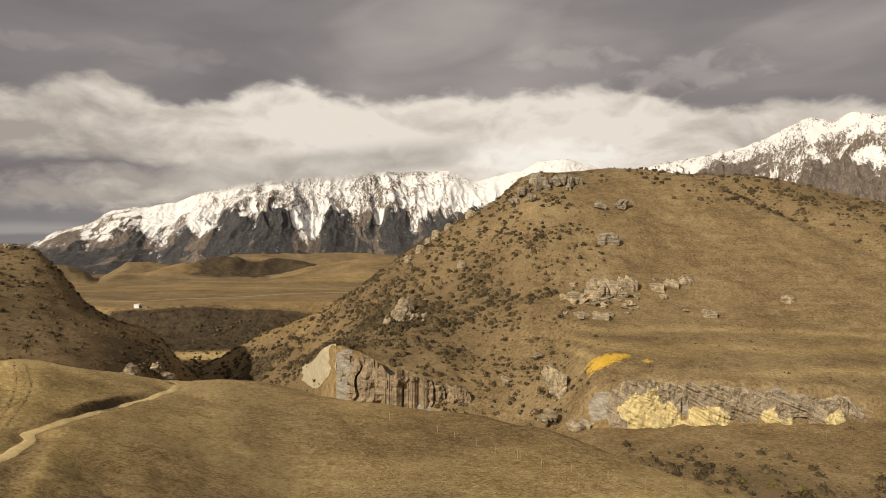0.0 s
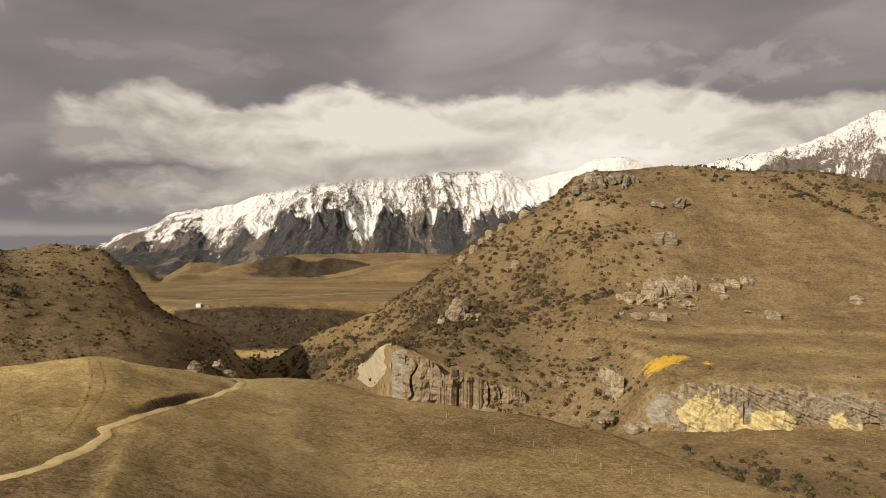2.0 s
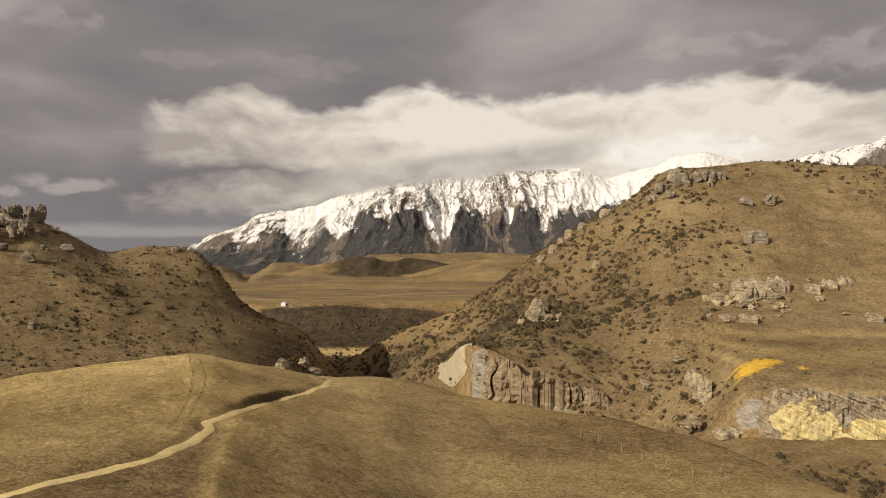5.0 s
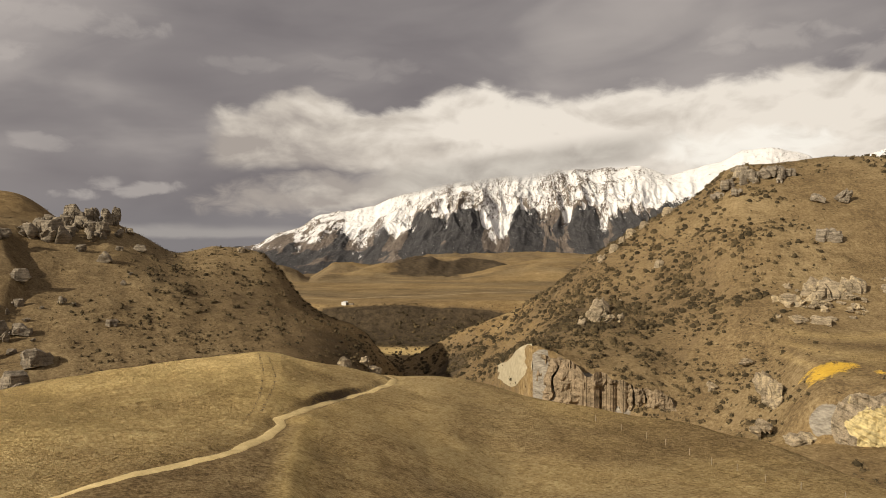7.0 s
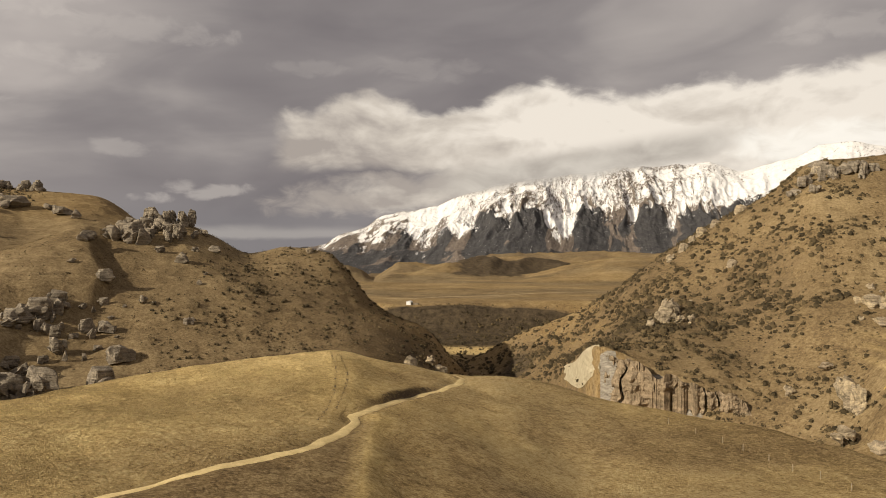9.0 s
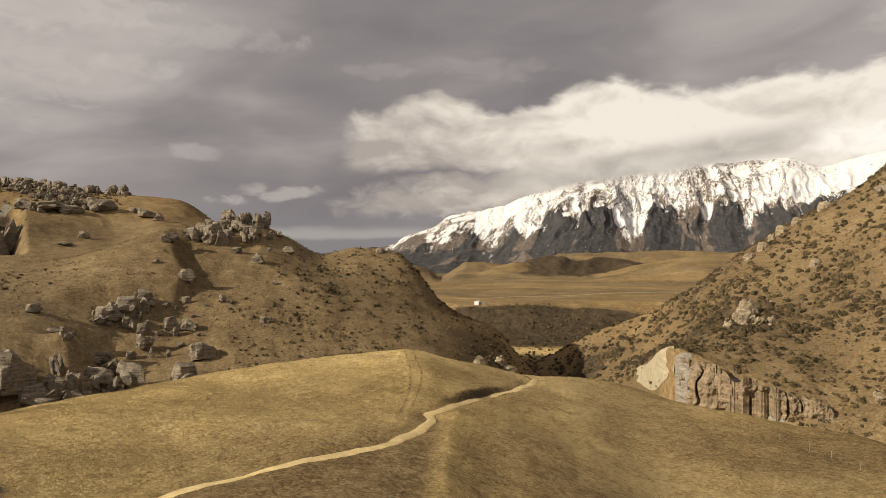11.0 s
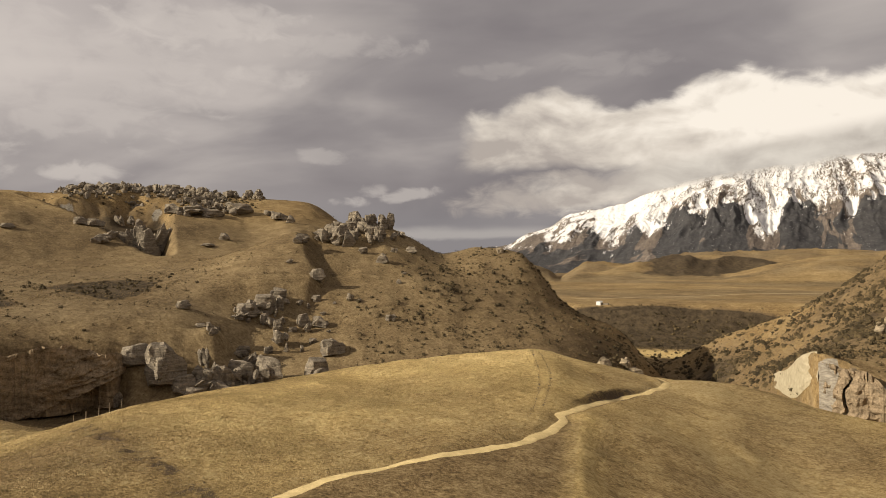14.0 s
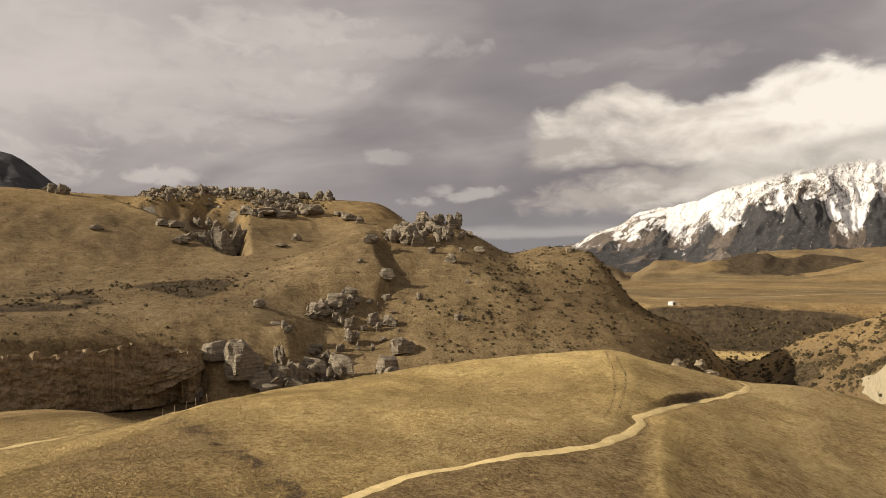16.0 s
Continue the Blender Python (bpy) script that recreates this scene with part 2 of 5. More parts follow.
MIDSLOPE = [(-36, 330, -35), (-24, 316, -35.5), (-16, 312, -34), (-8, 330, -28), (-2, 370, -26), (2, 395, -29), (6, 400, -40), (9, 410, -58), (13, 455, -72), (18, 470, -90), (20.4, 395, -62.5), (23, 392, -49), (27, 380, -36),
            (33, 385, -22), (42, 395, -10), (50, 372, -16), (60, 352, -21), (76, 340, -22)]
CREST = [(-36, 640, 32), (-32.2, 630, 40), (-29.3, 622, 47.5), (-26.4, 612, 56), (-22.6, 600, 61.5), (-17.7, 575, 61.5), (-14.2, 560, 63), (-10.7, 545, 58.5), (-7.4, 530, 56.5), (-3.9, 515, 33.5), (0.7, 505, 10), (3.9, 500, -8.2),
         (7.5, 505, -33), (10.2, 510, -46.5), (12.0, 513, -53.2), (14.2, 517, -61.6), (16.3, 522, -73), (18, 525, -84), (19, 525, -90), (20.4, 430, -67.5), (22.9, 425, -47.5), (25.5, 430, -39.5), (27, 435, -31.5), (28.6, 440, -15.5), (30.4, 450, -2.8), (33.6, 470, 0.6), (36.4, 480, -3.5),
         (39.3, 482, 8), (41.4, 482, 15.5), (45, 476, 13), (48, 468, 8.5), (52, 455, -2), (58, 430, -11.5), (65, 415, -16), (76, 405, -20)]
SADDLE = [(-36, 720, 20), (-7, 640, 30), (0, 600, -30), (10, 580, -75), (17, 575, -89), (22, 560, -86), (27, 560, -70), (34, 570, -45), (40, 560, -15), (45, 540, 12), (48, 520, 9.5), (52, 505, 0), (58, 480, -6), (65, 470, -8), (76, 470, -8)]
BACK = [(-36, 860, 10), (-7, 760, -20), (0, 640, -70), (10, 630, -88), (17, 615, -89), (22, 620, -88), (30, 640, -72), (40, 660, -30), (44, 700, 20), (47.3, 715, 47.5), (50.9, 720, 52), (57.2, 725, 57), (62.7, 720, 57.5), (65.6, 700, 51), (69.4, 690, 53.5), (76, 700, 57)]
SCARP = [(-36, 960, -40), (0, 700, -80), (8, 690, -86), (17, 660, -86), (24, 690, -75), (30, 760, -64), (44, 830, -40), (60, 860, 30), (76, 860, 35)]
TERRACE = [(-36, 1040, -56), (0, 745, -56), (8.4, 735, -55.2), (14, 735, -57.4), (20, 715, -59.2), (23.7, 716, -59.4), (26, 725, -58), (30, 820, -57), (44, 960, -56), (60, 1000, -10), (76, 1000, 0)]
PLAIN = [(-36, 1150, -60), (0, 1130, -60), (15, 1150, -60.5), (26, 1180, -61), (30, 1190, -62), (44, 1200, -60), (76, 1200, -50)]
NEAR_DOWN = [(-36, 1400, -30), (0, 1400, -29), (3.9, 1400, -25.3), (6.2, 1400, -21.3), (8.4, 1400, -27.5), (10.7, 1400, -36), (12.9, 1385, -52.5), (14.2, 1350, -58.5), (17, 1290, -59.8), (20, 1260, -60), (26, 1230, -61.2), (30, 1240, -63), (76, 1400, -60)]
DELL = [(-36, 1530, -40), (0, 1530, -38), (10, 1530, -50), (13, 1515, -56), (15, 1480, -54), (17, 1430, -50), (20, 1370, -50), (23.3, 1310, -57), (26, 1255, -61.5), (30, 1290, -66), (76, 1500, -70)]
DOWNS = [(-36, 1690, -40), (0, 1690, -40), (10, 1690, -45), (11.6, 1690, -36), (12.9, 1685, -27), (14.2, 1680, -21), (17.2, 1600, -24.6), (20.1, 1500, -32.5), (21.8, 1440, -43), (23.3, 1390, -51.6), (24.9, 1330, -52.2), (26, 1290, -60.6), (27, 1350, -72), (30, 1500, -86), (44, 1800, -100), (76, 1800, -80)]
BEHIND = [(-36, 1850, -45), (0, 1850, -42), (12, 1850, -46), (16, 1850, -48), (20, 1800, -72), (23, 1800, -84), (26, 1800, -95), (30, 1800, -96), (44, 1950, -104), (76, 1950, -90)]
BENCH = [(-36, 2050, -20), (0, 2050, -16), (4.3, 2050, -17), (7.5, 2050, -13.5), (11.6, 2050, -18.5), (16, 2050, -23.5), (17.5, 2030, -30), (19, 2010, -50), (21.3, 2000, -53), (23.1, 2000, -45.7), (24.1, 2000, -47), (25.2, 2000, -66), (26.4, 2000, -90), (27.1, 2000, -67.7), (28.6, 2000, -50.6),
         (29.6, 2000, -53), (31, 2000, -70), (34, 2050, -95), (44, 2100, -105), (76, 2100, -90)]
BASIN = [(-36, 2450, -60), (0, 2400, -50), (17, 2400, -60), (20, 2450, -95), (30, 2500, -108), (76, 2500, -90)]
LINES = (NEAR, MIDDLE, BROW, GULLY, FOOT, LOWER, MIDSLOPE, CREST, SADDLE, BACK, SCARP, TERRACE, PLAIN, NEAR_DOWN, DELL, DOWNS, BEHIND, BENCH, BASIN)


def slopes(h, d):
    """Tangents of a monotone cubic through steps h (along) and d (gradients)."""
    m = np.zeros(len(d) + 1)
    w1, w2 = 2 * h[1:] + h[:-1], h[1:] + 2 * h[:-1]
    same = d[:-1] * d[1:] > 0
    safe = np.where(same, w1 / np.where(same, d[:-1], 1) + w2 / np.where(same, d[1:], 1), 1)
    m[1:-1] = np.where(same, (w1 + w2) / safe, 0)
    m[0], m[-1] = d[0], d[-1]
    return m


def pchip(xs, ys, x):
    xs, ys = np.asarray(xs, float), np.asarray(ys, float)
    h = np.diff(xs)
    d = np.diff(ys) / h
    m = slopes(h, d)
    i = np.clip(np.searchsorted(xs, x) - 1, 0, len(h) - 1)
    t = (x - xs[i]) / h[i]
    t = np.clip(t, 0, 1)
    return ys[i] * (1 + 2 * t) * (1 - t) ** 2 + h[i] * m[i] * t * (1 - t) ** 2 + ys[i + 1] * t * t * (3 - 2 * t) + h[i] * m[i + 1] * t * t * (t - 1)


AZ = np.concatenate([np.arange(-175, -36, 5.0), np.arange(-36, 81.01, 0.155), np.arange(85, 180, 5.0)])
R = np.concatenate([[0.02, 3, 7, 12, 20, 28], np.geomspace(34, 2600, 450), [2800, 3100, 3500, 4000, 4500, 4950]])


def line_at(line, az):
    """Range and height of a break line at bearings az; behind the camera all lines level out."""
    a, r, z = (np.array(c, float) for c in zip(*line))
    mean_z = min(z.mean(), -20)
    a = np.r_[-180, -110, a, 150, 180]
    r = np.r_[r.mean(), r.mean(), r, r.mean(), r.mean()]
    z = np.r_[mean_z, mean_z, z, mean_z, mean_z]
    return pchip(a, r, az), pchip(a, z, az)


def lie():
    rr, zz = zip(*(line_at(line, AZ) for line in LINES))
    rr, zz = np.array(rr), np.array(zz)
    for n in range(1, len(rr)):
        rr[n] = np.maximum(rr[n], rr[n - 1] + 6)
    out = np.empty((len(R), len(AZ)))
    for c in range(len(AZ)):
        xs = np.r_[0.0, rr[:, c], 3000, 5200]
        ys = np.r_[-27.0, zz[:, c], -110, -110]
        out[:, c] = pchip(xs, ys, R)
    return out, rr


GZ, BREAKS = lie()
GX, GY = -np.sin(np.radians(AZ))[None] * R[:, None], np.cos(np.radians(AZ))[None] * R[:, None]
RR, AA = R[:, None] + 0 * GX, AZ[None] + 0 * GX


def polar(az, r):
    return -math.sin(radians(az)) * r, math.cos(radians(az)) * r


def to_line(x, y, line):
    """Distance to a polyline, and how far along it the nearest point lies."""
    x, y = np.asarray(x, float), np.asarray(y, float)
    px, py = zip(*line)
    close = (x > min(px) - 25) & (x < max(px) + 25) & (y > min(py) - 25) & (y < max(py) + 25)
    if not close.all():
        best, where = np.full(x.shape, 1e9), np.zeros(x.shape)
        if close.any():
            best[close], where[close] = to_line(x[close], y[close], line)
        return best, where
    best, where, run = np.full(np.shape(x), 1e9), np.zeros(np.shape(x)), 0.0
    for (x0, y0), (x1, y1) in zip(line, line[1:]):
        dx, dy = x1 - x0, y1 - y0
        size = math.hypot(dx, dy)
        t = np.clip(((x - x0) * dx + (y - y0) * dy) / (size * size), 0, 1)
        d = np.hypot(x - x0 - t * dx, y - y0 - t * dy)
        closer = d < best
        best, where = np.where(closer, d, best), np.where(closer, run + t * size, where)
        run += size
    return best, where


def curve(nodes, step=1.0):
    """A smooth line through bearing and range nodes, as x, y points."""
    p = np.array([polar(*n) for n in nodes])
    u = np.r_[0, np.cumsum(np.hypot(*np.diff(p, axis=0).T))]
    v = np.arange(0, u[-1], step)
    q = np.stack([pchip(u, p[:, 0], v), pchip(u, p[:, 1], v)], -1)
    return [tuple(a) for a in q]


# walking track, by bearing and range
TRACK = curve([(60, 59), (56.73, 62.8), (53, 66.2), (49.2, 68.5), (45.6, 70.8), (42.7, 72.2), (38, 75.9), (35.1, 78.8), (32.8, 84.3), (31.2, 89.5), (30.4, 93.4), (30.5, 96.8), (29.4, 99.2), (28.5, 103), (26.4, 113.6), (24.4, 121.8), (22.3, 129.8),
               (20.97, 138), (20.55, 144), (20.9, 149), (22, 151), (25, 155)])
CUT = (81, 10)
EDGE = curve([(28.24, 96.5), (29.17, 88.1), (29.92, 79.2), (30.62, 70.7), (31.44, 64), (33.5, 50)])
EDGE_R, EDGE_AZ = [40, 50, 64, 70.7, 79.2, 88.1, 96.5, 160], [35.6, 33.5, 31.44, 30.62, 29.92, 29.17, 28.24, 28.24]
TRACK_AZ, TRACK_R = [20, 29.4, 30.4, 31.2, 32.8, 35.1, 38, 42.7, 49.2, 53, 56.73, 60, 90], [99.2, 99.2, 93.4, 89.5, 84.3, 78.8, 75.9, 72.2, 68.5, 66.2, 62.8, 59, 40]
WHEELS = [curve([(31.5, 140), (31.45, 137), (31.3, 124), (31.7, 110), (32.5, 99.6), (33.6, 90.7)]), curve([(30.8, 139), (30.6, 133), (30.4, 122), (31.15, 107), (31.9, 98.5)])]


def eroded():
    """Where the far downs are gullied and dark with scrub: 0 to 1."""
    n = 0.9 * fbm(GX, GY, 90, 5, 41, 0.6)
    face = smooth(20.6 - AA + 1.2 * n, 0, 1.0) * smooth(AA - 0.6 * n, 13.0, 14.2) * smooth(RR, 1300, 1370) * (1 - smooth(RR + 40 * n, 1600, 1680))
    east = smooth(14.4 - AA + 0.8 * n, 0, 1.2) * smooth(RR, 1420, 1470) * (1 - smooth(RR, 1720, 1800)) * smooth(AA, 8, 10)
    front = 0.55 * smooth(n + 0.35 * np.sin(AA * 2.1), 0.0, 0.5) * smooth(13.2 - AA, 0, 1.0) * smooth(RR, 1210, 1260) * (1 - smooth(RR, 1400, 1460))
    back = 0.75 * smooth(RR, 1800, 1850) * smooth(n + 0.3, -0.1, 0.5)
    return np.clip(face + east + front + back, 0, 1)


def relief():
    """Lumps and gullies on top of the break lines."""
    steep = np.abs(np.gradient(GZ, axis=0) / np.gradient(RR, axis=0))
    fore = 1 - smooth(RR, 140, 175)
    hills = smooth(RR, 150, 240) * (1 - smooth(RR, 700, 900))
    far = smooth(RR, 1100, 1500)
    z = fore * (0.75 * fbm(GX, GY, 26, 4, 3) + 0.13 * fbm(GX, GY, 4, 3, 7))
    z = z + hills * np.clip(0.25 + 1.6 * steep, 0, 1.2) * (3.2 * fbm(GX, GY, 70, 5, 11) + 0.9 * fbm(GX, GY, 12, 4, 13))
    z = z + far * (2.2 * fbm(GX, GY, 160, 4, 19) + (4.0 + 13.0 * eroded()) * (ridged(GX, GY, 85, 5, 21, 0.6) - 0.5)) + (smooth(RR, 760, 900) * (1 - far)) * 0.8 * fbm(GX, GY, 90, 3, 23)
    # amphitheatre in the upper hill, its brow running down to the right
    brow = 60.0 + (RR - 520) * 0.054
    z = z - 29 * smooth(brow - AA, 0, 0.7) * (0.75 + 0.25 * (1 - smooth(brow - AA, 1.5, 5.0))) * smooth(AA, 57.2, 58.6) * smooth(RR, 500, 516) * (1 - smooth(RR + 14 * fbm(GX, GY, 25, 3, 63), 625, 672))
    # spur that steps down to a gully
    z = z + 6.5 * smooth(AA + 0.8 * fbm(GX, GY, 26, 4, 65), 46.7, 48.0) * (1 - smooth(AA, 50, 60)) * smooth(RR, 335, 365) * (1 - smooth(RR, 430, 475))
    # fold across the right-hand hill
    fold = 540 + (AA + 16) * 6.5
    z = z - 7 * np.exp(-(((RR - fold - 26) / 22) ** 2)) * (1 - smooth(AA, -19, -14)) + 3 * np.exp(-(((RR - fold) / 16) ** 2)) * (1 - smooth(AA, -19, -14))
    # worn ridge beside the track, its far side falling into a hollow
    e, _ = to_line(GX, GY, EDGE)
    side = pchip(EDGE_R, EDGE_AZ, RR) - AA
    z = z + (RR < 97) * (0.22 * np.exp(-((e / 1.2) ** 2)) - 0.6 * smooth(side, 0.0, 5.0) * (1 - smooth(side, 8, 16)) * smooth(RR, 42, 55) * (1 - smooth(RR, 84, 97)))
    # cutting of the walking track
    d, along = to_line(GX, GY, TRACK)
    z = z - (1 - smooth(d, 0.9, 2.0)) * (0.25 + 0.75 * np.exp(-(((along - CUT[0]) / CUT[1]) ** 2)))
    return z


GZ = GZ + relief() + 100.0
# earthy ramp that climbs out of the gully beside the overhung wall
RAMP = 43.0 + (RR - 268.0) * 0.722 + 1.2 * fbm(GX, GY, 12, 4, 195)
GZ = np.where((RR > 262) & (RR < 306), GZ + np.maximum(RAMP - GZ, 0) * smooth(AA, 53.2, 55.5) * (1 - smooth(AA, 61.0, 62.2)), GZ)


def height(x, y):
    """Height of the ground at a place."""
    x, y = np.atleast_1d(np.asarray(x, float)), np.atleast_1d(np.asarray(y, float))
    az, r = np.degrees(np.arctan2(-x, y)), np.clip(np.hypot(x, y), R[0], R[-1] - 1)
    i = np.clip(np.searchsorted(R, r) - 1, 0, len(R) - 2)
    j = np.clip(np.searchsorted(AZ, az) - 1, 0, len(AZ) - 2)
    u, v = (r - R[i]) / (R[i + 1] - R[i]), np.clip((az - AZ[j]) / (AZ[j + 1] - AZ[j]), 0, 1)
    return (GZ[i, j] * (1 - v) + GZ[i, j + 1] * v) * (1 - u) + (GZ[i + 1, j] * (1 - v) + GZ[i + 1, j + 1] * v) * u


def place(az, r):
    """A point of the ground at a bearing and range."""
    x, y = -math.sin(radians(az)) * r, math.cos(radians(az)) * r
    return Vector((x, y, float(height(x, y)[0])))


# ---------------------------------------------------------------- mesh helpers
def grid_mesh(name, x, y, z, material, wrap=False, masks=()):
    """A sheet over a grid of points, with float colour attributes given as {name: (r, g, b arrays)}."""
    n, m = x.shape
    me = bpy.data.meshes.new(name)
    co = np.stack([x, y, z], -1).reshape(-1, 3).astype(np.float32)
    i, j = np.meshgrid(np.arange(n - 1), np.arange(m if wrap else m - 1), indexing="ij")
    k = (j + 1) % m
    quads = np.stack([i * m + j, (i + 1) * m + j, (i + 1) * m + k, i * m + k], -1).reshape(-1, 4)
    me.vertices.add(len(co))
    me.vertices.foreach_set("co", co.ravel())
    me.loops.add(quads.size)
    me.loops.foreach_set("vertex_index", quads.ravel().astype(np.int32))
    me.polygons.add(len(quads))
    me.polygons.foreach_set("loop_start", np.arange(0, quads.size, 4, dtype=np.int32))
    me.polygons.foreach_set("use_smooth", np.ones(len(quads), bool))
    for key, chans in dict(masks).items():
        col = np.ones((len(co), 4), np.float32)
        for c, a in enumerate(chans):
            col[:, c] = np.broadcast_to(a, x.shape).ravel()
        me.color_attributes.new(key, "FLOAT_COLOR", "POINT").data.foreach_set("color", col.ravel())
    me.update()
    me.validate()
    me.materials.append(material)
    return new(name, me)


def material(name):
    m = bpy.data.materials.new(name)
    m.use_nodes = True
    return m, Nodes(m.node_tree)


# ---------------------------------------------------------------- materials
def mat_ground():
    m, k = material("tussock_ground")
    pos = k.node("ShaderNodeNewGeometry").outputs["Position"]
    cover = k.node("ShaderNodeAttribute", attribute_name="cover")
    marks = k.node("ShaderNodeAttribute", attribute_name="marks")
    c, d = k.node("ShaderNodeSeparateColor"), k.node("ShaderNodeSeparateColor")
    k.put(c.inputs[0], cover.outputs["Color"])
    k.put(d.inputs[0], marks.outputs["Color"])
    scrub, rock, gold = c.outputs
    ochre, bare, moor_and_shade = d.outputs
    flat = k.scaled(pos, 1, 1, 0.5)
    zone = k.node("ShaderNodeAttribute", attribute_name="zone").outputs["Fac"]
    near = k.step(k.math("MULTIPLY", zone, 3.0), 0.3, 0.9)
    swept = k.node("ShaderNodeMapping")
    k.put(swept.inputs["Vector"], pos)
    swept.inputs["Rotation"].default_value, swept.inputs["Scale"].default_value = (0, 0, radians(-35)), (0.8, 1.15, 0.6)
    big, mid = k.noise(flat, 0.02, 4), k.noise(flat, 0.16, 5, 0.66)
    hill_grain, turf = k.lerp(k.noise(flat, 0.85, 5, 0.80), 0.0, 1.0, 0.0, 1.0), k.noise(swept.outputs[0], 2.6, 6, 0.74)
    treads = k.noise(k.scaled(pos, 0.05, 0.05, 0.95), 1.0, 4, 0.62, 0.3)
    hill_grain = k.math("ADD", k.math("ADD", k.math("MULTIPLY", hill_grain, 0.80), k.math("MULTIPLY", treads, 0.15)), 0.03)
    clumps = k.noise(flat, 0.9, 4, 0.6)
    f = k.node("ShaderNodeMix", data_type="FLOAT")
    for s, v in zip(f.inputs[:1] + f.inputs[2:4], (near, hill_grain, k.math("ADD", k.math("MULTIPLY", turf, 1.05), k.math("SUBTRACT", k.math("MULTIPLY", clumps, 0.50), 0.27)))):
        k.put(s, v)
    fine = f.outputs[0]
    tint = k.math("ADD", k.math("ADD", k.math("MULTIPLY", big, 0.20), k.math("MULTIPLY", mid, 0.16)), k.math("ADD", k.math("MULTIPLY", fine, 0.56), 0.04))
    grass = k.ramp(tint, (0.41, (0.110, 0.075, 0.037)), (0.50, (0.234, 0.157, 0.071)), (0.59, (0.370, 0.278, 0.140)))
    dry = k.ramp(tint, (0.41, (0.34, 0.236, 0.094)), (0.50, (0.56, 0.402, 0.167)), (0.59, (0.72, 0.56, 0.27)))
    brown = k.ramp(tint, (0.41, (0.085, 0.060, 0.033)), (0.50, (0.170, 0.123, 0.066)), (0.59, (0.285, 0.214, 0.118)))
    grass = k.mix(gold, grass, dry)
    # brown moorland, and the spur's shade painted with the same brown
    grass = k.mix(moor_and_shade, grass, brown)
    heath = k.ramp(k.math("ADD", k.math("MULTIPLY", mid, 0.5), k.math("MULTIPLY", fine, 0.5)), (0.40, (0.088, 0.062, 0.034)), (0.60, (0.215, 0.152, 0.080)))
    patch = k.step(k.math("ADD", scrub, k.math("MULTIPLY", k.math("SUBTRACT", mid, 0.5), 1.1)), 0.58, 0.86)
    # darkest ground: dense scrub, and the scarp's and hollow's shade as colour
    thick = k.ramp(k.math("ADD", k.math("MULTIPLY", mid, 0.5), k.math("MULTIPLY", fine, 0.5)), (0.40, (0.036, 0.028, 0.019)), (0.60, (0.105, 0.077, 0.046)))
    heath = k.mix(k.step(scrub, 0.86, 0.97), heath, thick)
    col = k.mix(patch, grass, heath)
    earth = k.ramp(fine, (0.3, (0.06, 0.042, 0.026)), (0.7, (0.16, 0.115, 0.07)))
    col = k.mix(k.step(k.math("ADD", bare, k.math("MULTIPLY", k.math("SUBTRACT", fine, 0.5), 2.4)), 0.45, 0.70), col, earth)
    clay = k.ramp(k.math("ADD", k.math("MULTIPLY", mid, 0.4), k.math("MULTIPLY", fine, 0.6)), (0.3, (0.46, 0.27, 0.035)), (0.7, (0.72, 0.47, 0.07)))
    col = k.mix(k.step(k.math("ADD", ochre, k.math("ADD", k.math("MULTIPLY", k.math("SUBTRACT", mid, 0.5), 1.2), k.math("MULTIPLY", k.math("SUBTRACT", fine, 0.5), 0.9))), 0.42, 0.70), col, clay)
    stone = k.ramp(k.noise(k.scaled(pos, 1, 1, 3), 0.5, 6, 0.65), (0.3, (0.12, 0.10, 0.08)), (0.7, (0.36, 0.32, 0.25)))
    col = k.mix(k.step(k.math("ADD", rock, k.math("MULTIPLY", k.math("SUBTRACT", mid, 0.5), 1.0)), 0.48, 0.62), col, stone)
    nrm = k.bump(fine, 0.9, 0.5, k.bump(mid, 0.35, 2.0))
    k.surface(col, 0.95, nrm, 0.05)
    return m


